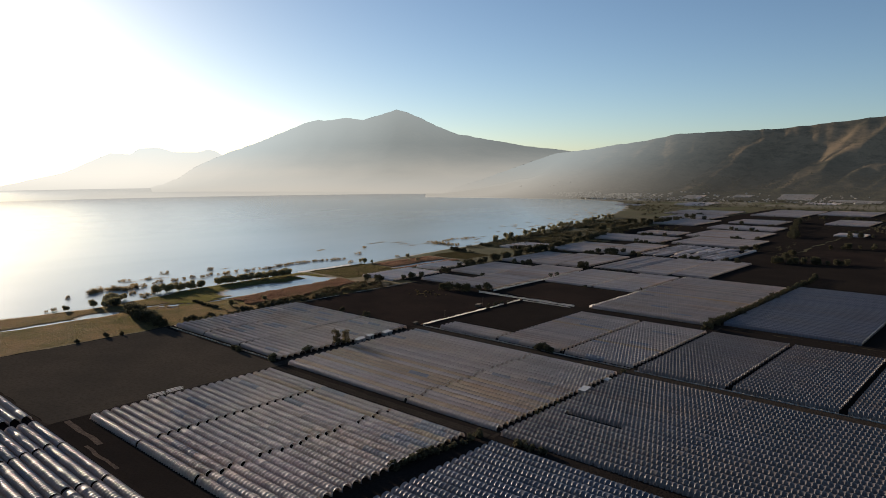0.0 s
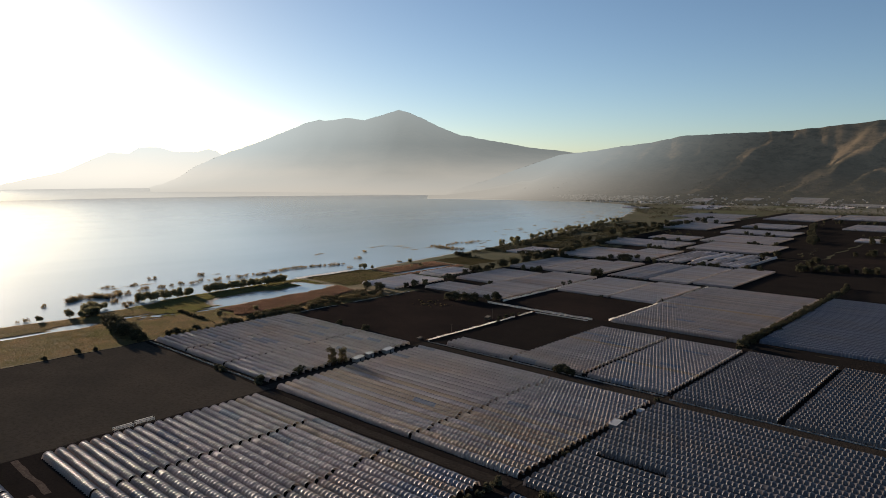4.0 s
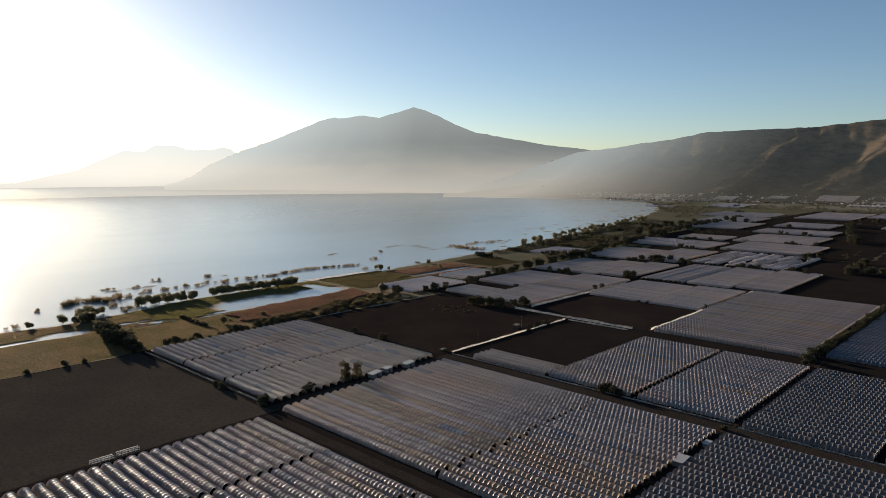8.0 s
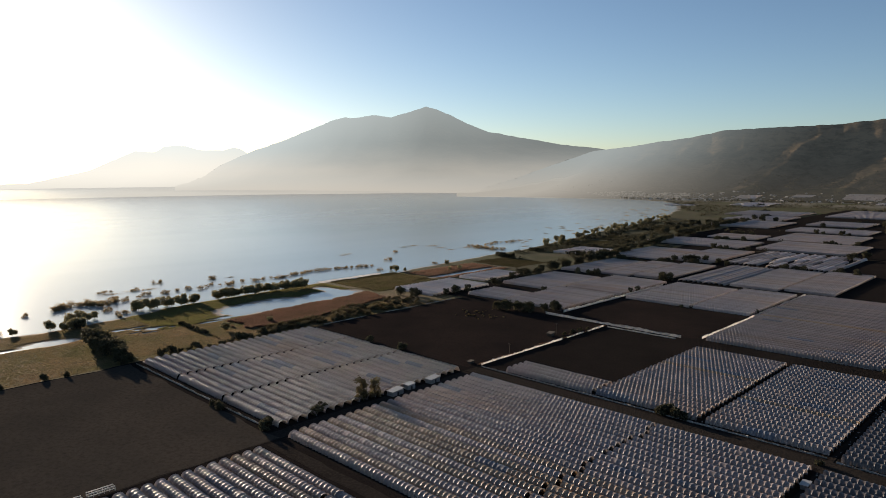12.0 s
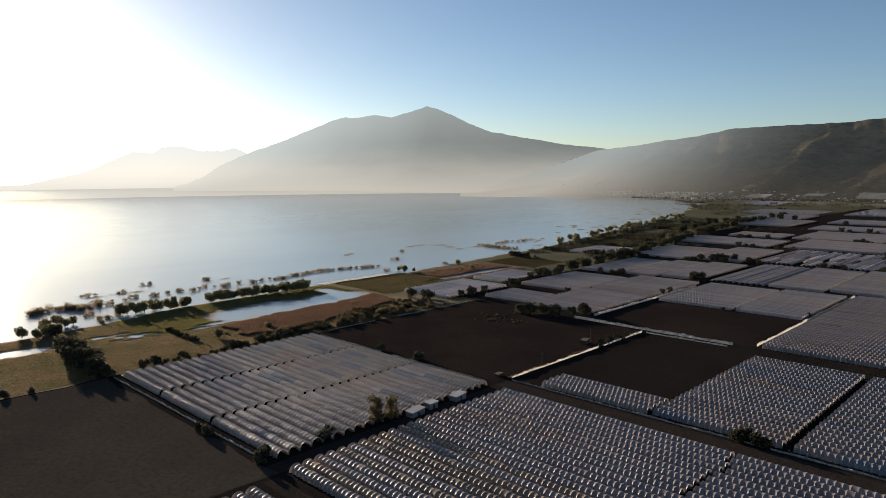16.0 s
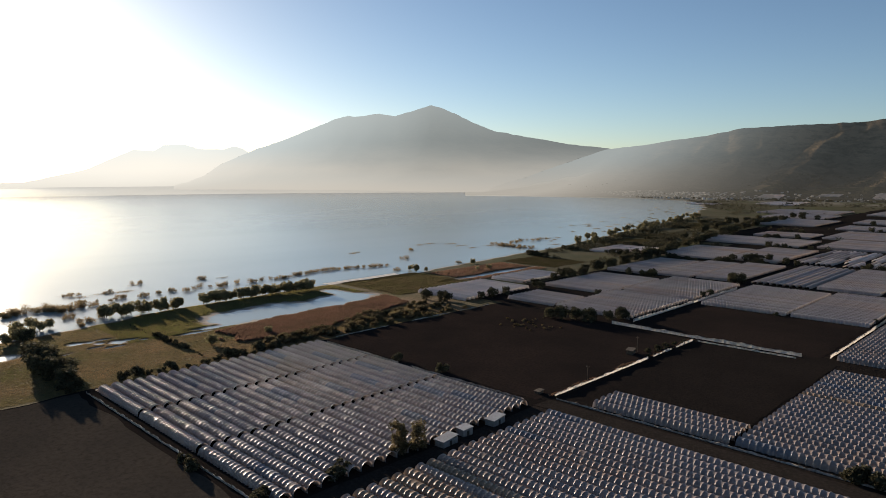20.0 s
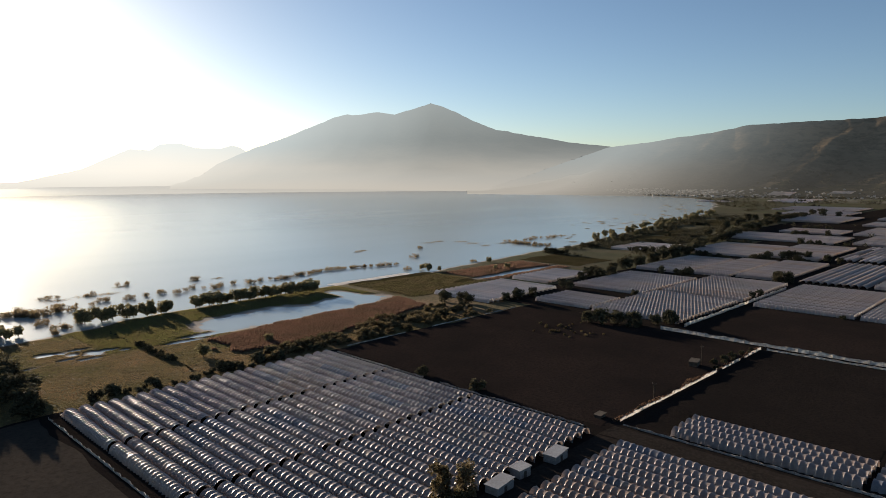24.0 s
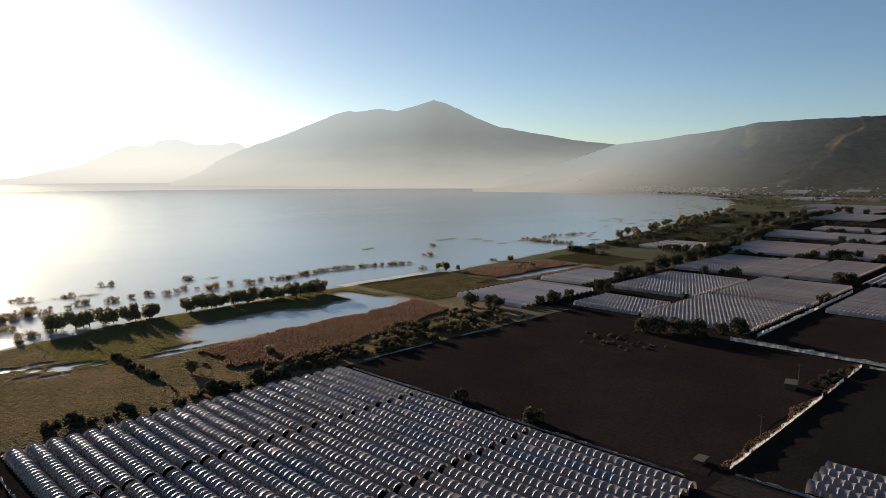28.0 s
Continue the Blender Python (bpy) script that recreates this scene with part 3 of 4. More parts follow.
def turned_block(x0, x1, y0, y1, bare, label):
    """Rows that run across the others, some covered afresh in white, some stripped."""
    base = new("tunnel_block")
    base.location = (x0, y0, 0.12)
    tagged(base, label, "polytunnels", "blocks of growing tunnels")
    rnd = random.Random(int(x0 + y1))
    rows, total = round((x1 - x0) / PITCH), round((y1 - y0) / HOOP)
    for r in range(rows):
        a = 0
        while a < total:
            b = min(total, a + rnd.randrange(8, 30)) if bare else total
            kind = rnd.random()
            if not bare or kind > 0.2:
                shared("tunnel", tunnel_mesh(b - a, r % 3, False, 2 if bare and kind > 0.72 else 5), base, (r + 0.5) * (x1 - x0) / rows, a * HOOP, 0.0, math.pi / 2, (1, 1, rnd.uniform(0.7, 1.0)))
            a = b
    return base


for b, f0, wide, deep in ((13.2, 0.10, 110, 95), (9.5, 0.05, 150, 45), (16.5, 0.13, 60, 50), (20.5, 0.09, 70, 55)):
    lo, hi = range_point(b, f0, *HILLS), range_point(b, f0 + deep / 980, *HILLS)
    sheets = tunnel_block(lo.x, lo.x + wide, lo.y, lo.y + deep, (), False, 0, 2, label="pale film tunnels on the rising foot of the hills")
    sheets.location.z = lo.z + 1.6
    sheets.rotation_euler = (math.atan2(hi.z - lo.z, deep), 0.0, 0.0)
turned_block(50, 165, 562, 700, True, "half-stripped block of tunnels with loose white plastic strips")
turned_block(66, 112, 404, 540, False, "block of brownish aged plastic tunnels")
tunnel_block(304, 520, -94, 28, (), True, 0, 4, missing=((8, 4, 18),), label="large block of grey plastic growing tunnels with one bare gap")


# ---- soil, fields and tracks ----
def slab(name, x0, x1, y0, y1, z, mat, label, cat, wob=0.0, step=6.0):
    nx, ny = max(2, int((x1 - x0) / step)), max(2, int((y1 - y0) / step))
    vs = []
    for j in range(ny + 1):
        for i in range(nx + 1):
            x, y = x0 + (x1 - x0) * i / nx, y0 + (y1 - y0) * j / ny
            ex = wob * fbm(x * 0.05, y * 0.05, 2.0) if i in (0, nx) else 0
            ey = wob * fbm(x * 0.05, y * 0.05, 6.0) if j in (0, ny) else 0
            vs.append((x + ex, y + ey, z + 0.03 * fbm(x * 0.15, y * 0.15)))
    fs = [(j * (nx + 1) + i, j * (nx + 1) + i + 1, (j + 1) * (nx + 1) + i + 1, (j + 1) * (nx + 1) + i) for j in range(ny) for i in range(nx)]
    return tagged(mesh_object(name, vs, fs, mat, smooth=True), label, cat, kind="structure")


slab("field_soil", -32, 560, -330, 192, 0.10, M_SOIL, "dark bare soil under and between the growing tunnels", "soil", 3.0)
slab("field_soil_far", -66, 430, 192.5, 700, 0.10, M_SOIL, "dark bare soil between far tunnel blocks", "soil", 3.0, 10.0)
slab("field_bare_red", -31, 116, 37, 181, 0.18, M_REDSOIL, "empty reddish-brown ploughed field", "field", 2.0)
slab("field_bare_dark", 121, 191, 68, 177, 0.18, M_SOIL, "empty dark ploughed field beside the tunnels", "field", 1.0)
slab("field_bare_black", 72, 181, 189, 281, 0.18, M_REDSOIL, "empty dark field behind a plastic windbreak", "field", 1.0)
slab("field_fallow", -30, 127, -231, -95, 0.18, M_FALLOW, "wide empty dark fallow field", "field", 2.0)
slab("field_far_dark", -140, -8, 850, 1055, 0.16, M_SOIL, "far dark empty field", "field", 4.0, 12.0)
slab("field_soil_distant", -120, 212, 702, 1740, 0.10, M_SOIL, "dark soil and lanes between distant tunnel blocks", "soil", 6.0, 16.0)
slab("field_far_right", 215, 900, 440, 1500, 0.16, M_SOIL, "far dark fallow land", "field", 8.0, 16.0)
slab("field_meadow", -184, -106, 160, 246, 0.10, M_MEADOW, "green lakeside meadow", "field", 4.0)
for k, (y0, y1) in enumerate(((365, 425), (430, 500), (590, 680), (690, 770), (780, 880), (890, 1010))):
    xs = float(np.interp((y0 + y1) / 2, SHORE_Y, SHORE_X))
    slab("field_strip", xs + 25, xs + 95 + 8 * (k % 3), y0, y1, 0.09, (M_MEADOW, M_GROUND, M_MEADOW)[k % 3], "strip of lakeside pasture", "field", 4.0, 10.0)
slab("field_far_brown", 224, 560, 640, 775, 0.22, M_REDSOIL, "far brown ploughed field", "field", 5.0, 14.0)
slab("track_verge", -40, 119, -236, -231.5, 0.17, M_TRACK, "dark earth verge along the fallow field", "track", 1.5)
slab("track_cross", 119, 540, 31, 41, 0.16, M_TRACK, "dirt track between the blocks", "track", 1.0)
slab("track_long", 119.5, 128, -330, 30, 0.16, M_TRACK, "dirt track between the blocks", "track", 1.0)
slab("track_side", 130, 300, -102, -96, 0.16, M_TRACK, "rutted dirt track beside the tunnels", "track", 1.0)
slab("track_right", 301, 303, -98, 190, 0.16, M_TRACK, "narrow dirt path", "track", 0.5)
slab("track_rut", 129, 172, -224.5, -221.8, 0.21, M_EARTH, "pale dusty streak of trodden earth in the lane", "track", 1.6, 2.0)
slab("track_rut", 168, 205, -229.5, -227.8, 0.21, M_EARTH, "pale dusty streak of trodden earth in the lane", "track", 1.6, 2.0)
slab("shore_sand", -196, -187, 150, 232, -0.36, M_HOUSE, "pale strip of shore sand", "sand", 2.0, 3.0)


# ---- plastic windbreaks ----
def windbreak(x0, y0, x1, y1, height, scallop=0.0, gaps=(), label="low windbreak of crumpled white plastic sheeting on posts", mat=None):
    base = new("windbreak")
    base.location = (x0, y0, 0.10)
    tagged(base, label, "windbreak", "plastic windbreaks")
    length = math.hypot(x1 - x0, y1 - y0)
    base.rotation_euler = (0, 0, math.atan2(y1 - y0, x1 - x0))
    rnd = random.Random(int(x0 + y0))
    n = round(length / 5.0)
    tops = [height * rnd.uniform(0.65, 1.15) for _ in range(n + 1)]
    for i in range(n):
        a, b = length * i / n, length * (i + 1) / n
        if any(g0 < (a + b) / 2 < g1 for g0, g1 in gaps):
            continue
        lean, wave = rnd.uniform(-0.3, 0.3), rnd.uniform(0, 6.28)
        verts, faces, m = [], [], 6
        for k in range(m + 1):
            f = k / m
            top = (tops[i] + (tops[i + 1] - tops[i]) * f) * (1 - 0.12 * math.sin(math.pi * f)) + scallop * math.sin(math.pi * f)
            for q in range(4):
                g = q / 3
                verts.append((a + (b - a) * f, (0.16 * math.sin(wave + 1.3 * k) + lean * math.sin(math.pi * f)) * (0.3 + g), top * g))
        for k in range(m):
            for q in range(3):
                v = k * 4 + q
                faces.append((v, v + 4, v + 5, v + 1))
        # folded top hem
        for k in range(m + 1):
            x, y, z = verts[k * 4 + 3]
            verts.append((x, y + 0.22, z - 0.25))
        for k in range(m):
            faces.append((k * 4 + 3, k * 4 + 7, (m + 1) * 4 + k + 1, (m + 1) * 4 + k))
        mesh_object("sheet", verts, faces, mat or M_SHEET, base, True)
        bm = bmesh.new()
        bmesh.ops.create_cone(bm, cap_ends=True, segments=6, radius1=0.07, radius2=0.05, depth=height + 0.3, matrix=Matrix.Translation((a, 0.1, (height + 0.3) / 2)))
        part("post", bm, M_BARK, base)
    return base


windbreak(118.5, 46, 118.5, 178, 1.55, 0.0, ((80, 86), (107, 112)))
windbreak(63, 185, 173, 185.5, 2.0, 0.0, (), "tall crumpled windbreak of grey-white plastic sheeting")
windbreak(121, 179, 172, 180, 1.1)
windbreak(184.5, 192, 184.5, 403, 2.0, 0.3)
windbreak(70, 199, 70, 364, 1.9, 0.6, (), "scalloped white plastic windbreak along tunnel ends")
windbreak(-27, 33.5, 112, 33.5, 0.8, 0.0, ((60, 68),), "low dull fence of grimy plastic sheeting", M_DIRTY)
windbreak(-33, 44, -32.5, 178, 0.55, 0.0, ((40, 60), (95, 105)), "low dull fence of grimy plastic sheeting", M_DIRTY)
windbreak(121, 43.5, 300, 43.5, 0.9, 0.0, (), "low dull fence of grimy plastic sheeting", M_DIRTY)
windbreak(-29, -92, 108, -92, 1.0, 0.0, (), "low dull fence of grimy plastic sheeting", M_DIRTY)
windbreak(-29.5, -88, -29.5, 29, 0.9, 0.0, (), "low hem of pale plastic sheeting along the tunnel ends")
windbreak(304, 41, 520, 41, 0.9, 0.0, (), "low dull fence of grimy plastic sheeting", M_DIRTY)
windbreak(292, 186, 298, 412, 0.9, 0.0, ((60, 90), (150, 170)), "low dull fence of grimy plastic sheeting", M_DIRTY)


# ---- sheds, poles ----
def shed(x, y, rz, w, d, h, label, wall=M_WALL, roof=M_ROOF):
    base = new("shed")
    base.matrix_basis = pose(x, y, 0.10, 0, 0, rz)
    tagged(base, label, "shed", "farm sheds")
    for name, a in (("wall", (-w / 2, -d / 2, 0, w / 2, -d / 2 + 0.15, h)), ("wall", (-w / 2, d / 2 - 0.15, 0, w / 2, d / 2, h)), ("wall", (-w / 2, -d / 2 + 0.152, 0, -w / 2 + 0.15, d / 2 - 0.152, h)), ("wall", (w / 2 - 0.15, -d / 2 + 0.152, 0, w / 2, d / 2 - 0.152, h))):
        bm = bmesh.new()
        block(bm, *a)
        part(name, bm, wall, base)
    bm = bmesh.new()
    vs = block(bm, -w / 2 - 0.3, -d / 2 - 0.3, h + 0.003, w / 2 + 0.3, d / 2 + 0.3, h + 0.13)
    for v in vs:
        v.co.z += 0.08 * (v.co.y + d / 2)
    part("roof", bm, roof, base)
    bm = bmesh.new()
    block(bm, w / 2 + 0.004, -0.6, 0, w / 2 + 0.05, 0.6, min(2.0, h * 0.8))
    part("door", bm, M_BARK, base, "dark plank door")
    return base


shed(120.5, 4.5, 4, 4.2, 7.0, 2.4, "pale metal-roofed farm shed beside the tunnels")
shed(121, -22.5, 3, 4.2, 7.5, 2.3, "pale metal-roofed farm shed beside the tunnels")
shed(119.5, -11.5, -6, 4.0, 4.5, 2.6, "small weathered shed between two larger ones")
shed(301.5, -14, 2, 4.0, 7.0, 2.2, "low white-roofed pump hut in the lane")
shed(302, 11, 0, 2.5, 4.0, 1.8, "low white-roofed pump hut in the lane")
shed(107, 130, 12, 3.5, 5.0, 2.2, "small dark hut at the edge of the bare field", M_BARK, M_BARK)
shed(111, 45, 0, 2.4, 3.4, 1.1, "small dark-roofed hut at the field corner", M_BARK, M_BARK)


def pole(x, y, h):
    base = new("utility_pole")
    base.location = (x, y, 0.1)
    tagged(base, "slim weathered wooden utility pole with a crossarm", "utility pole", "utility poles")
    bm = bmesh.new()
    bmesh.ops.create_cone(bm, cap_ends=True, segments=8, radius1=0.16, radius2=0.10, depth=h, matrix=Matrix.Translation((0, 0, h / 2)))
    part("shaft", bm, M_BARK, base)
    bm = bmesh.new()
    block(bm, -0.9, -0.07, h - 0.75, 0.9, 0.07, h - 0.6)
    part("crossarm", bm, M_BARK, base)
    for k in (-0.75, 0.0, 0.75):
        bm = bmesh.new()
        bmesh.ops.create_cone(bm, cap_ends=True, segments=6, radius1=0.06, radius2=0.03, depth=0.2, matrix=Matrix.Translation((k, 0, h - 0.5)))
        part("insulator", bm, M_WALL, base)


pole(108, 135, 8.5)
pole(116, 75, 7.0)


def bench_frame(x, y):
    """A low run of bare white hoops with lengthwise rails."""
    base = new("hoop_frame")
    base.location = (x, y, 0.10)
    tagged(base, "low bare white hoop frame at the tunnel ends", "frame", "bare hoop frames")
    for z in (0.7, 1.6):
        for k in (-0.9, 0.9):
            bm = bmesh.new()
            block(bm, k - 0.14, -4.6, z, k + 0.14, 4.6, z + 0.28)
            part("rail", bm, M_HOUSE, base)
    for q in range(6):
        for k in (-0.9, 0.9):
            bm = bmesh.new()
            block(bm, k - 0.07, -4.5 + q * 1.8 - 0.07, 0, k + 0.07, -4.5 + q * 1.8 + 0.07, 1.6)
            part("post", bm, M_HOUSE, base)


bench_frame(127, -176)
bench_frame(126, -165)


# ---- trees and shrubs ----
def foliage(rnd, blobs, count, size):
    """Many small leaf faces scattered through a crown made of overlapping tufts."""
    verts, faces = [], []
    for _ in range(count):
        cx, cy, cz, r = rnd.choice(blobs)
        d = Vector((rnd.gauss(0, 1), rnd.gauss(0, 1), rnd.gauss(0, 0.8))).normalized() * r * rnd.uniform(0.45, 1.05)
        p = Vector((cx, cy, max(cz + d.z, 0.12))) + Vector((d.x, d.y, 0))
        u = Vector((rnd.uniform(-1, 1), rnd.uniform(-1, 1), rnd.uniform(-0.6, 0.6))).normalized()
        w = u.cross(Vector((rnd.uniform(-1, 1), rnd.uniform(-1, 1), rnd.uniform(-1, 1)))).normalized()
        s = size * rnd.uniform(0.6, 1.4)
        k = len(verts)
        verts += [p - u * s, p + w * s * 0.6, p + u * s, p - w * s * 0.6]
        faces.append((k, k + 1, k + 2, k + 3))
    return verts, faces


def tree(kind, seed, height, spread, count, size, mat, label, bushy):
    rnd = random.Random(seed)
    base = new(kind)
    base.location = (0, 0, -500)
    tagged(base, label, "bush" if bushy else "tree")
    blobs = []
    for _ in range(11 if bushy else 24 if kind == "slender_tree" else 14):
        a, q = rnd.uniform(0, 6.28), rnd.uniform(0.1, 1) ** 0.5
        z = rnd.uniform(0.12, 0.68) if bushy else rnd.uniform(0.12, 0.9) if kind == "slender_tree" else rnd.uniform(0.3, 0.85) if kind == "willow" else rnd.uniform(0.22, 0.82)
        blobs.append((math.cos(a) * q * spread * 0.6, math.sin(a) * q * spread * 0.6, z * height, rnd.uniform(0.28, 0.45) * spread))
    bm = bmesh.new()
    th = height * (0.35 if bushy else 0.55)
    bmesh.ops.create_cone(bm, cap_ends=True, segments=7, radius1=0.035 * height, radius2=0.015 * height, depth=th, matrix=Matrix.Translation((0, 0, th / 2)))
    for bx, by, bz, _ in blobs[:5]:
        a = Vector((0, 0, th * 0.8))
        d = Vector((bx, by, bz)) - a
        m = Matrix.Translation(a + d / 2) @ d.to_track_quat("Z", "Y").to_matrix().to_4x4()
        bmesh.ops.create_cone(bm, cap_ends=True, segments=5, radius1=0.014 * height, radius2=0.005 * height, depth=d.length, matrix=m)
    part("trunk", bm, M_BARK, base)
    v, f = foliage(rnd, blobs, count, size)
    mesh_object("crown", v, f, mat, base)
    return base


BUSH = [tree("bush", 10 + k, 4.0, 3.0, 850, 0.39, M_LEAF, "dense dark green rounded bush", True) for k in range(3)]
SCRUB = [tree("scrub", 60 + k, 4.0, 3.4, 900, 0.37, M_SCRUB, "olive-brown tangled scrub bush", True) for k in range(3)]
BROAD = [tree("tree", 20 + k, 8.0, 5.0, 950, 0.58, M_LEAF, "broad dark green tree with a dense rounded crown", False) for k in range(3)]
SHORE = [tree("willow", 30 + k, 7.5, 4.8, 1900, 0.5, M_WILLOW, "small olive-green shore tree with an open crown", False) for k in range(4)]
TALL = [tree("slender_tree", 40 + k, 10.0, 3.3, 2100, 0.34, M_SCRUB, "tall feathery olive-brown tree beside the sheds", False) for k in range(2)]
DEAD = [tree("flooded_shrub", 50 + k, 3.0, 2.7, 260, 0.24, M_DRY, "sparse brown shrub standing in shallow water", True) for k in range(4)]
planted = random.Random(77)
FAR_TREES = []


def plant(kinds, x, y, size, group, z=None):
    ob = planted.choice(kinds)
    ref = 4.0 if ob in BUSH + SCRUB else 8.0 if ob in BROAD else 7.5 if ob in SHORE else 10.0 if ob in TALL else 3.0
    s = size / ref
    if z is None:
        z = max(land_height(x, y), -0.6) + (0.1 if -32 < x < 540 and y < 700 else 0.0) - 0.02
    m = pose(x, y, z, 0, 0, planted.uniform(0, 360)) @ Matrix.Diagonal((s * planted.uniform(0.9, 1.15), s * planted.uniform(0.9, 1.15), s, 1))
    if ob in BROAD and y > 640:
        FAR_TREES.append((ob, m))
        return
    t = copy_thing(ob, Matrix())
    t.matrix_basis = m
    tagged(t, group=group)


# round the lakeward block
for x, y, s in ((115, -93, 5), (110, -89, 4), (115, -66, 5), (112, -61, 4), (77, -95, 4.5), (70, -94, 3.5), (-38, -73, 4.5), (-40, -50, 4.5), (-41, -66, 5), (-37, -20, 6.5), (-38, -16, 5.5), (-40, -2, 6), (-39, 8, 5.5), (-36, -96, 7), (-35, -139, 4), (-33, -128, 3), (-34, -160, 3), (29, 36.5, 4.5)):
    plant(BUSH, x, y, s, "bushes along the fields")
# round the bare field and the lanes
for x, y, s in ((60, 37, 5), (231, 44.5, 5.5), (235, 44.8, 6), (239, 44, 5.5), (48, 177, 3), (52, 180, 3.4), (112, 139, 2.6), (115, 143, 2.2), (113, 148, 3), (116, 151, 2), (114, 155, 2.6), (112, 159, 2), (115, 163, 2.4), (117, 168, 1.8), (116, 173, 2.2), (117, 62, 1.4)):
    plant(BUSH, x, y, s, "bushes along the fields")
# a patch of scrub at the far edge of the bare field
for k in range(30):
    plant(SCRUB, 27 + planted.gauss(0, 9), 147 + planted.gauss(0, 10), planted.uniform(0.7, 1.6), "scrub in the bare field")
# along the lanes
for x, y, s in ((116, 132, 2), (302, -60, 3), (301, -40, 2.5), (300, 35, 3), (296, 170, 4), (297, 182, 4), (290, 188, 3.5), (180, 300, 3.5), (128, 281, 3)):
    plant(BUSH, x, y, s, "bushes along the fields")
for k in range(10):
    plant(BUSH, 291 + 7 * k / 9 + planted.uniform(-1, 1), -152 + 50 * k / 9, planted.uniform(3.2, 5), "hedge beside the tunnels")
for y in (428, 505, 585, 685, 775, 885, 1015):
    xs = float(np.interp(y, SHORE_Y, SHORE_X))
    for run in range(2):
        at = planted.uniform(14, 95)
        for k in range(5):
            plant(BROAD, xs + at + 5 * k, y + planted.uniform(-2, 2), planted.uniform(3, 6.5), "hedges between pasture strips")
for x, y, s in ((318, -98, 5), (324, -99, 4), (330, -98, 3.5)):
    plant(BUSH, x, y, s, "bushes along the fields")
for k in range(140):
    y = planted.uniform(2, 160)
    a, b = np.interp(y, (2, 30, 60, 150, 160), (-50, -54, -60, -80, -84)), np.interp(y, (2, 30, 100, 160), (-38, -36, -35, -34))
    plant(BUSH if k % 9 == 0 else SCRUB, a + (b - a) * planted.random(), y, planted.uniform(2.2, 4.8), "hedge between reeds and fields")
for k in range(26):
    x = -150 + 100 * k / 25
    plant(BUSH, x, -28 + planted.uniform(-1.5, 1.5), planted.uniform(2.0, 3.4) if -112 < x < -66 else planted.uniform(0.6, 1.2), "scrubby ditch hedge")
for k in range(16):
    plant(BUSH, -36 + planted.uniform(-4, 3), -60 + k * 4 + planted.uniform(-2, 2), planted.uniform(1.5, 3), "hedge between reeds and fields")
for x, y, s in ((-100, -92, 10), (-92, -95, 12), (-83, -96, 12), (-76, -92, 11), (-70, -98, 11), (-60, -95, 11), (-52, -93, 8), (-44, -95, 9), (-66, -88, 8), (-90, -88, 8), (-150, -84, 7), (33, 174, 9), (40, 180, 8), (47, 184, 8), (25, 172, 7), (60, 200, 8), (56, 193, 6), (63, 204, 5), (-69, 359, 8), (-69, 321, 8), (-72, 335, 7), (-70, 402, 9), (-68, 385, 8), (-72, 415, 7), (-78, 160, 8), (-70, 168, 7)):
    plant(BROAD, x, y, s, "dark field trees")
for x, y, s in ((-62, 166, 7), (-48, 200, 8), (-47, 215, 7), (-50, 190, 6), (-45, 258, 6), (-55, 262, 7), (53, 398, 8), (17, 543, 9), (24, 541, 8), (10, 540, 8), (-3, 539, 7), (66, 323, 5), (66, 310, 5), (5, 262, 5), (-62, 300, 7), (60, 540, 6), (140, 545, 7), (190, 548, 8), (150, 685, 8)):
    plant(BROAD, x, y, s, "dark field trees")
for x, y, s in ((293, 195, 6), (296, 206, 6), (297, 226, 5), (296, 242, 5), (295, 180, 6), (297, 262, 5), (296, 340, 5), (297, 360, 5), (150, 700, 8), (160, 715, 9), (120, 845, 8), (60, 1000, 9), (20, 1008, 8), (-10, 1150, 9), (100, 1130, 9)):
    plant(BROAD, x, y, s, "dark field trees")
for x, y, s in ((-84, 482, 11), (-77, 490, 12), (-71, 503, 11), (-72, 381, 10), (-67, 403, 10), (-58, 320, 9), (-55, 331, 9), (-134, 702, 12), (-130, 728, 11), (-104, 496, 8), (-32, 374, 7), (-18, 373, 6), (-8, 374, 8), (-13, 376, 6), (10, 553, 7), (28, 556, 8), (56, 391, 9), (61, 395, 9), (48, 547, 7), (-19, 690, 8), (-21, 802, 9), (-60, 797, 8), (-205, 1027, 13), (-195, 1035, 12), (-181, 1047, 13), (-190, 1128, 12), (-169, 1249, 12), (-145, 1226, 14), (-119, 1228, 10), (-173, 899, 12), (-166, 838, 11), (-178, 870, 12)):
    plant(BROAD, x, y, s, "dark field trees")
# belts of trees about the dark fields on the landward side
for k in range(40):
    plant(BROAD if k % 3 else BUSH, 296 + planted.uniform(-3, 2.5), 196 + 7.6 * k + planted.uniform(-3, 3), planted.uniform(3, 6.2), "scrub between two blocks")
for xa, ya, xb, yb, n in ((222, 588, 305, 632, 14), (160, 880, 60, 1310, 34), (420, 560, 330, 690, 9), (235, 800, 420, 930, 15), (215, 985, 330, 1075, 12), (230, 560, 214, 700, 9), (170, 1405, 40, 1425, 12)):
    for k in range(n):
        f = planted.random()
        plant(BROAD, xa + (xb - xa) * f + planted.gauss(0, 4), ya + (yb - ya) * f + planted.gauss(0, 5), planted.uniform(5, 10), "trees round the dark fields")
for k in range(90):
    y = 430 + 760 * k / 89
    plant(BROAD, float(np.interp(y, (383, 530, 726, 1065), (-70, -84, -118, -168))) + planted.uniform(-7, 7), y, planted.uniform(6, 11), "line of trees along the fields")
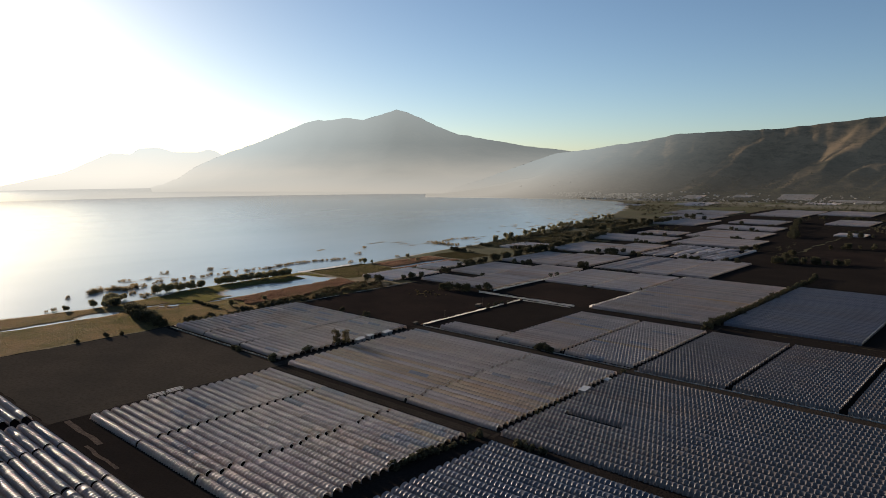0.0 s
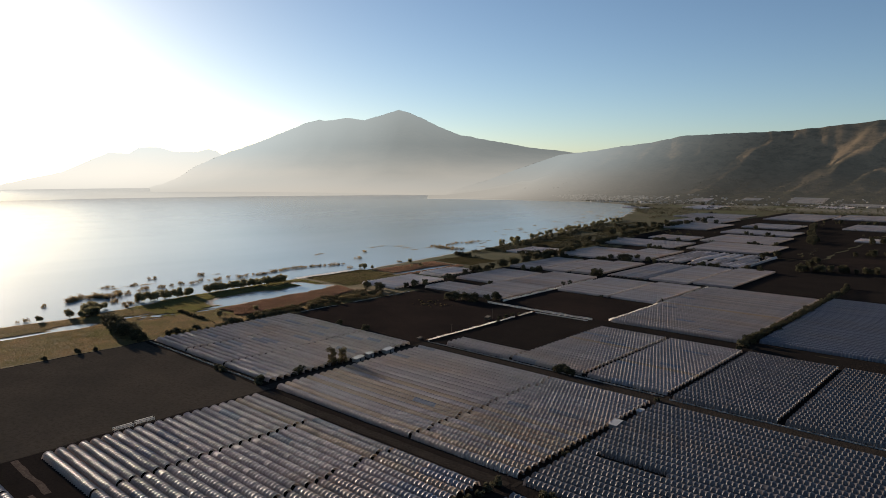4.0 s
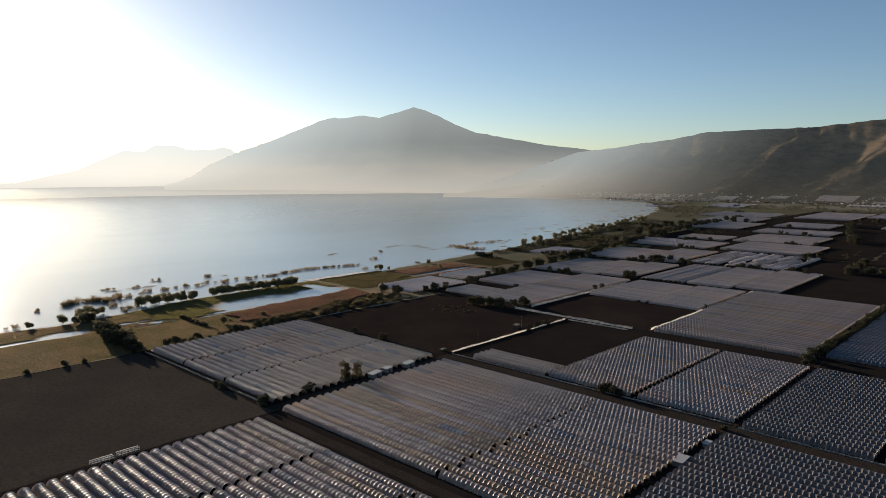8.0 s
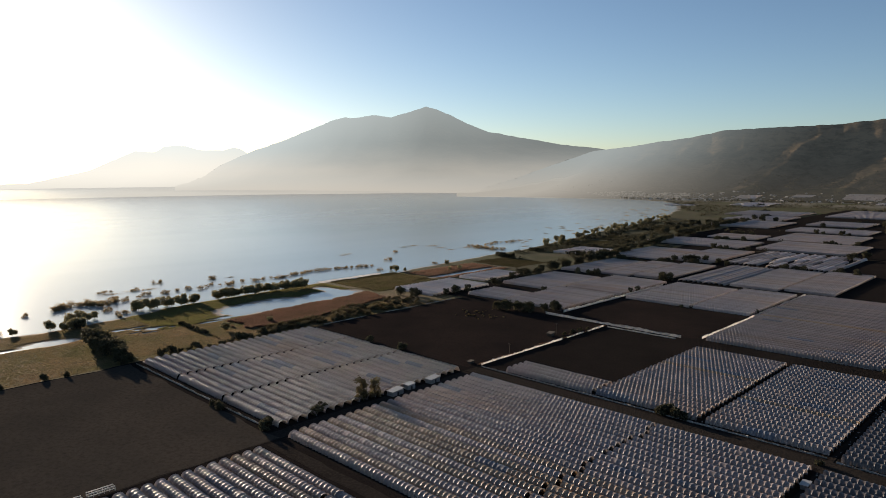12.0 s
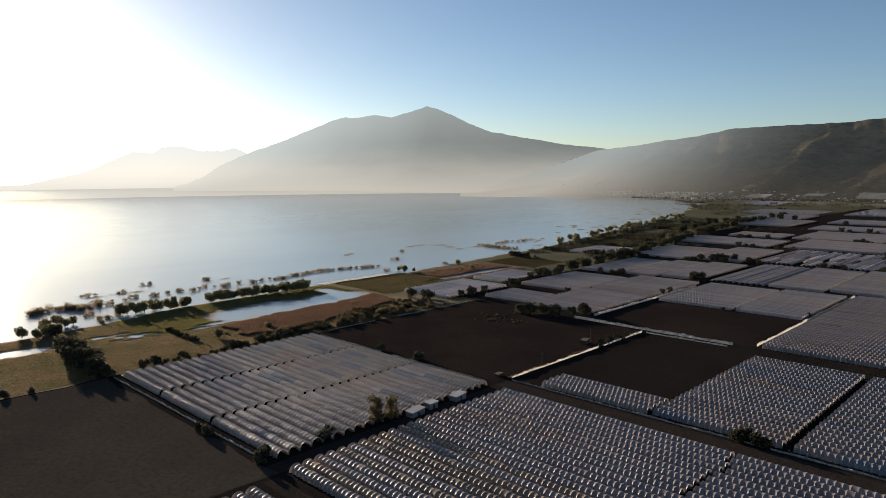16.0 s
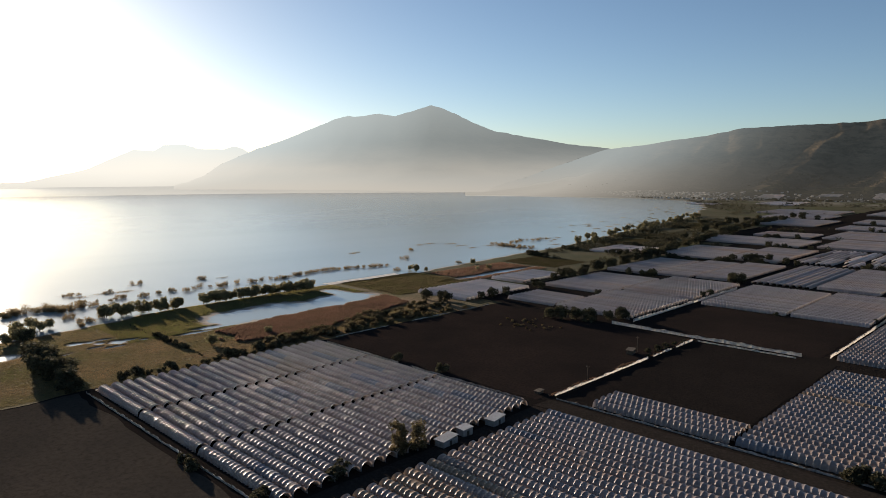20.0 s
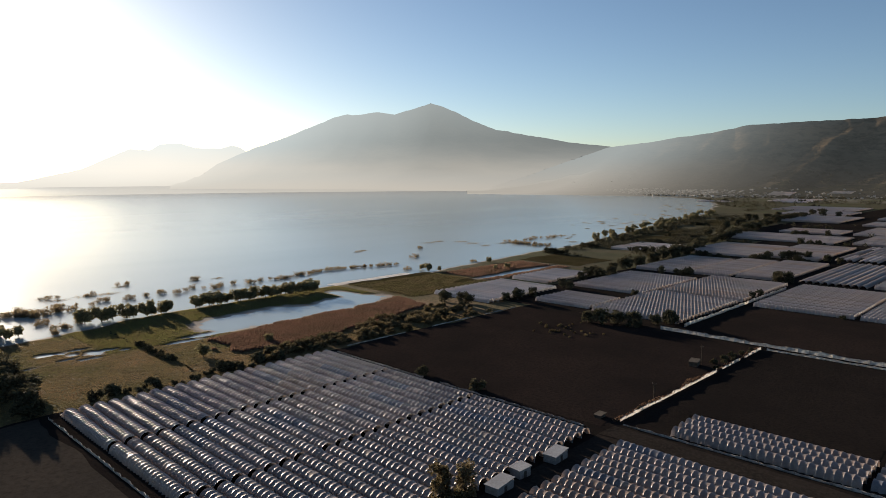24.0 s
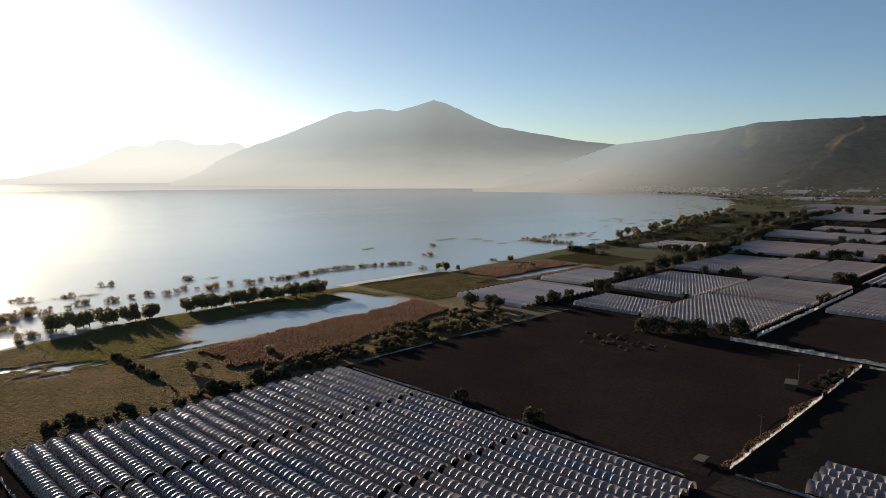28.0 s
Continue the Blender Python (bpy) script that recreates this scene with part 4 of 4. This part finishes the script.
for x0, x1, y0, y1, *rest in BLOCKS:
    if 380 < y0 < 1800:
        for run in range(2):
            at = planted.uniform(0, x1 - x0 - 20)
            for k in range(planted.randrange(2, 5)):
                plant(BROAD, x0 + at + 5 * k, y1 + planted.uniform(2, 6), planted.uniform(3, 7.5), "trees between far blocks")
for y0, y1, n, xa, xb in ((-32, 19, 11, -184, -182), (37, 124, 19, -186, -176)):
    for k in range(n):
        plant(SHORE, xa + (xb - xa) * k / (n - 1) + planted.uniform(-2, 2), y0 + (y1 - y0) * k / (n - 1) + planted.uniform(-2.2, 2.2), planted.uniform(6.5, 9.5), "row of trees on the shore bank")
for x, y, s in ((-162, -100, 7), (-171, -84, 8), (-175, -71, 7), (-150, -94, 6), (-155, -88, 7), (-191, 255, 7), (-201, 257, 5), (-163, -123, 5), (-67, -15, 6.5), (-70, 22, 4), (-153, -83, 8), (-189, -72, 6), (-180, -64, 5.5), (-184, 262, 4), (-152, 300, 4), (-148, 312, 5), (-185, 330, 5)):
    plant(SHORE, x, y, s, "scattered shore trees")
for x, y, s in ((115.5, -40, 12), (118, -33.5, 11), (113.5, -37, 8)):
    plant(TALL, x, y, s, "tall trees beside the sheds")


def marsh(points, spread, size, n, group):
    for x, y in points:
        for _ in range(n):
            plant(DEAD, x + planted.uniform(-spread, spread), y + planted.uniform(-spread, spread) * 1.4, size * planted.uniform(0.7, 1.3), group, -0.55)


marsh([(-244 - 13 * math.sin(k * 0.13), 139 + 121 * k / 27) for k in range(28)], 2.5, 3.0, 2, "line of flooded shrubs")
marsh([(-249 + 4 * math.sin(k * 1.7), -20 + 165 * k / 19) for k in range(20)], 4.0, 3.2, 2, "flooded shrubs off the shore")
marsh([(-229, -35), (-226, -99), (-238, -62), (-232, -80), (-236, -70), (-240, -50), (-242, -37), (-254, -21), (-290, -19), (-282, 8), (-310, 40), (-296, 91), (-182, -43), (-190, -34), (-202, -50), (-172, -132), (-203, 327), (-211, 248), (-268, 308), (-323, 370)], 4.0, 3.2, 3, "flooded shrubs off the shore")
marsh([(-235, -71), (-243, -65), (-239, -57), (-241, -49), (-230, -43), (-228, -46), (-235, -24), (-237, -30)], 4.5, 4.4, 4, "flooded shrubs off the shore")
marsh([(-206, -43), (-169, -49), (-180, -40)], 1.5, 2.6, 3, "flooded shrubs off the shore")
marsh([(-282 + 50 * k / 15, 485 + 4 * math.sin(k)) for k in range(16)] + [(-290 + 5 * math.sin(k), 490 + 100 * k / 9) for k in range(10)], 5.0, 3.4, 2, "reedy island")
for k in range(60):
    y = 560 + 640 * k / 59
    plant(SHORE, float(np.interp(y, SHORE_Y, SHORE_X)) + planted.uniform(-12, 25), y + planted.uniform(-5, 5), planted.uniform(5, 9), "trees on the far shore")


def far_groves():
    """The trees too far off to tell apart, trunks and crowns in one mesh."""
    verts, faces, slots, base = [], [], [], 0
    for ob, m in FAR_TREES:
        for o in ob.children:
            co = np.empty(len(o.data.vertices) * 3)
            o.data.vertices.foreach_get("co", co)
            turn = np.array(m)
            verts.append(co.reshape(-1, 3) @ turn[:3, :3].T + turn[:3, 3])
            faces += [[base + i for i in q.vertices] for q in o.data.polygons]
            slots += [int(o.data.materials[0] == M_LEAF)] * len(o.data.polygons)
            base += len(o.data.vertices)
    groves = mesh_object("far_groves", np.concatenate(verts).tolist(), faces, M_BARK)
    groves.data.materials.append(M_LEAF)
    groves.data.polygons.foreach_set("material_index", slots)
    tagged(groves, "dark broad trees in hedges and groves between far fields", "trees", kind="stuff")


far_groves()
for kinds in (BUSH, SCRUB, BROAD, SHORE, TALL, DEAD):
    for ob in kinds:
        for o in (*ob.children_recursive, ob):
            bpy.data.objects.remove(o)


# ---- reeds, grass, far woods ----
def plastic_scraps():
    """Torn bits of old film lying crumpled in the lanes."""
    rnd = random.Random(61)
    verts, faces = [], []
    lanes = [(301, 303.5, -90, 28, 40), (301, 304, 44, 165, 34), (247, 249, 47, 165, 10)]
    for x0, x1, y0, y1, n in lanes:
        for _ in range(n):
            cx, cy, a = rnd.uniform(x0, x1), rnd.uniform(y0, y1), rnd.uniform(0, 6.28)
            w, d, k = rnd.uniform(0.2, 0.6), rnd.uniform(0.15, 0.35), len(verts)
            for j in range(3):
                for i in range(4):
                    u, v = (i - 1.5) * w * 0.66, (j - 1) * d
                    verts.append((cx + u * math.cos(a) - v * math.sin(a), cy + u * math.sin(a) + v * math.cos(a), 0.26 + rnd.uniform(0, 0.15)))
            faces += [(k + j * 4 + i, k + j * 4 + i + 1, k + j * 4 + i + 5, k + j * 4 + i + 4) for j in range(2) for i in range(3)]
    tagged(mesh_object("plastic_scraps", verts, faces, M_SHEET, smooth=True), "torn scraps of pale plastic film in the lanes", "scraps", kind="stuff")


plastic_scraps()


def weed_rafts():
    """Low floating mats of weed and drowned twigs, long and flat."""
    rnd = random.Random(23)
    rafts = [(-279, 4, 7), (-276, -17, 6), (-289, -21, 5), (-277, 17, 6), (-303, 36, 4), (-290, 88, 4), (-287, 106, 4), (-352, 310, 5), (-346, 300, 5), (-357, 417, 6), (-337, 456, 8), (-313, 448, 7), (-286, 441, 6), (-359, 437, 7), (-289, 478, 9)]
    for k in range(55):
        y = rnd.uniform(520, 1500)
        rafts.append((float(np.interp(y, SHORE_Y, SHORE_X)) - 15 - 110 * rnd.random() ** 1.8, y, rnd.uniform(3, 9)))
    verts, faces = [], []
    for x, y, s in rafts:
        for _ in range(int(26 * s)):
            px, py = x + rnd.gauss(0, 0.38) * s, y + rnd.gauss(0, 0.62) * s
            if land_height(px, py) > -0.55:
                continue
            p = Vector((px, py, -0.45 + abs(rnd.gauss(0, 0.35))))
            u = Vector((rnd.uniform(-1, 1), rnd.uniform(-1, 1), rnd.uniform(-0.3, 0.6))).normalized() * rnd.uniform(0.25, 0.6)
            w = u.cross(Vector((rnd.uniform(-1, 1), rnd.uniform(-1, 1), 1))).normalized() * 0.22
            k = len(verts)
            verts += [p - u, p - w, p + u, p + w]
            faces.append((k, k + 1, k + 2, k + 3))
    tagged(mesh_object("weed_rafts", verts, faces, M_DRY), "low floating mats of brown weed on the lake", "weed", kind="stuff")


weed_rafts()


def tufts(name, n, area, height, width, mat, label, cat, seed, keep=None):
    rnd = random.Random(seed)
    verts, faces = [], []
    x0, x1, y0, y1 = area
    while len(faces) < n:
        x, y = rnd.uniform(x0, x1), rnd.uniform(y0, y1)
        if keep and not keep(x, y):
            continue
        z = land_height(x, y) - 0.03
        if z < -0.37 + 0.12 * rnd.random():
            continue
        a, h = rnd.uniform(0, 6.28), height * rnd.uniform(0.5, 1.3)
        dx, dy = math.cos(a) * width * rnd.uniform(0.5, 1.2), math.sin(a) * width
        k = len(verts)
        lean = (rnd.uniform(-0.3, 0.3) * h, rnd.uniform(-0.3, 0.3) * h)
        verts += [(x - dx, y - dy, z), (x + dx, y + dy, z), (x + dx * 0.6 + lean[0], y + dy * 0.6 + lean[1], z + h), (x - dx * 0.7 + lean[0], y - dy * 0.7 + lean[1], z + h * 0.8)]
        faces.append((k, k + 1, k + 2, k + 3))
    return tagged(mesh_object(name, verts, faces, mat), label, cat, kind="stuff")


def in_reeds(x, y):
    w = 5 * fbm(x * 0.03, y * 0.03, 8.0)
    if not 2 + 16 * fbm(x * 0.05, y * 0.05, 6.0) < y < 146 + 3 * w:
        return False
    return np.interp(y, (15, 45, 100, 145), (-96, -104, -110, -118)) + w < x < np.interp(y, (15, 45, 100, 145), (-58, -58, -66, -80)) + w


tufts("reed_bed", 36000, (-122, -53, -12, 152), 1.2, 0.4, M_REED, "bed of red-brown dry reeds beside the flooded hollow", "reeds", 5, in_reeds)
tufts("tussock_grass", 90000, (-186, -33, -130, 150), 0.15, 0.5, M_GRASS, "rough olive-brown tussock grass", "grass", 6, lambda x, y: not in_reeds(x, y) and (y < 30 or x > -75) and (x > -108 or y < -24 + 6 * fbm(x * 0.05, y * 0.05, 9.0)))
tufts("bank_grass", 40000, (-184, -104, -45, 150), 0.32, 0.4, M_GREEN, "green grass on the shore bank", "grass", 7)
tufts("meadow_grass", 26000, (-184, -106, 158, 248), 0.25, 0.4, M_PASTURE, "short olive meadow grass", "grass", 12)
tufts("marsh_reeds", 6000, (-170, -112, 252, 356), 1.1, 0.5, M_REED, "pinkish marsh reeds in shallow water", "reeds", 8)
tufts("windbreak_weeds", 1500, (112, 118, 44, 182), 0.5, 0.3, M_REED, "dry reddish weeds along the white windbreak", "weeds", 16, lambda x, y: abs(x - 118.5) < 1.2 + 3.5 * max(0.0, fbm(y * 0.05, 3.0, 1.0, 3) + 0.35))
tufts("left_grass", 80000, (-195, -33, -300, -130), 0.15, 0.5, M_GRASS, "rough lakeside grass", "grass", 9)


def far_woods():
    rnd = random.Random(3)
    verts, faces = [], []
    for n in range(21500):
        y = 700 + 2600 * rnd.random() ** 0.9
        x = float(np.interp(y, (700, 1200, 1900, 3300), (-110, -250, -700, -1900))) + rnd.uniform(0, 1) ** 1.2 * (900 + y * 0.35)
        z = 0.0
        if n > 17000:
            y = rnd.uniform(425, 1150)
            x = float(np.interp(y, SHORE_Y, SHORE_X)) + rnd.uniform(8, 105)
        elif n > 10000:
            x, y, z = hill_point(rnd.uniform(2, 36), 0.46 * rnd.random() ** 1.15)
            if fbm(x * 0.006, y * 0.014, 21.0) < -0.14:
                continue
        elif n > 9900:
            x, y = rnd.uniform(212, 620), 430 + 720 * rnd.random() ** 1.2
            x += max(0, 800 - y) * 0.02
        if 195 < x and y < 1020 and n <= 10000:
            continue
        if (fbm(x * 0.006, y * 0.006, 12.0) < -0.12 and n <= 10000) or (n > 17000 and fbm(x * 0.03, y * 0.012, 2.0) < 0.08) or land_height(x, y) < -0.3 or (n <= 10000 and x < 200 and y < 1730 and x > -300 and rnd.random() < 0.93):
            continue
        s = rnd.uniform(1.5, 4.5) if n > 17000 else rnd.uniform(3, 7)
        for _ in range(15):
            px, py, pz = x + rnd.gauss(0, 0.36) * s, y + rnd.gauss(0, 0.36) * s, z + abs(rnd.gauss(0.42, 0.26)) * s
            u = Vector((rnd.uniform(-1, 1), rnd.uniform(-1, 1), rnd.uniform(-0.5, 0.5))).normalized() * s * 0.23
            w = u.cross(Vector((rnd.uniform(-1, 1), rnd.uniform(-1, 1), 0.6))).normalized() * s * 0.15
            p, k = Vector((px, py, pz)), len(verts)
            verts += [p - u, p - w, p + u, p + w]
            faces.append((k, k + 1, k + 2, k + 3))
    tagged(mesh_object("far_woods", verts, faces, M_LEAF), "scattered dark trees over the far plain", "trees", kind="stuff")


far_woods()


def far_town():
    rnd = random.Random(11)
    verts, faces = [], []
    for q in range(620):
        x, y, z0 = hill_point(rnd.gauss(27.0, 3.5) if q < 420 else rnd.uniform(6, 33), 0.21 * rnd.random() ** 1.1)
        if land_height(x, y) < -0.2:
            continue
        w, d, h, a = rnd.uniform(4, 9), rnd.uniform(4, 7), rnd.uniform(2.2, 3.6), rnd.uniform(0, 3)
        k, c, s = len(verts), math.cos(a), math.sin(a)
        for z in (0, h):
            for px, py in ((-w, -d), (w, -d), (w, d), (-w, d)):
                verts.append((x + (px * c - py * s) / 2, y + (px * s + py * c) / 2, z0 + z))
        verts += [(x + (-w * c) / 2, y + (-w * s) / 2, z0 + h * 1.35), (x + (w * c) / 2, y + (w * s) / 2, z0 + h * 1.35)]
        faces += [(k, k + 1, k + 5, k + 4), (k + 1, k + 2, k + 6, k + 9, k + 5), (k + 2, k + 3, k + 7, k + 6), (k + 3, k, k + 4, k + 8, k + 7), (k + 4, k + 5, k + 9, k + 8), (k + 6, k + 7, k + 8, k + 9)]
    tagged(mesh_object("far_town", verts, faces, M_HOUSE), "pale houses of a town under the hills", "town", kind="stuff")


far_town()
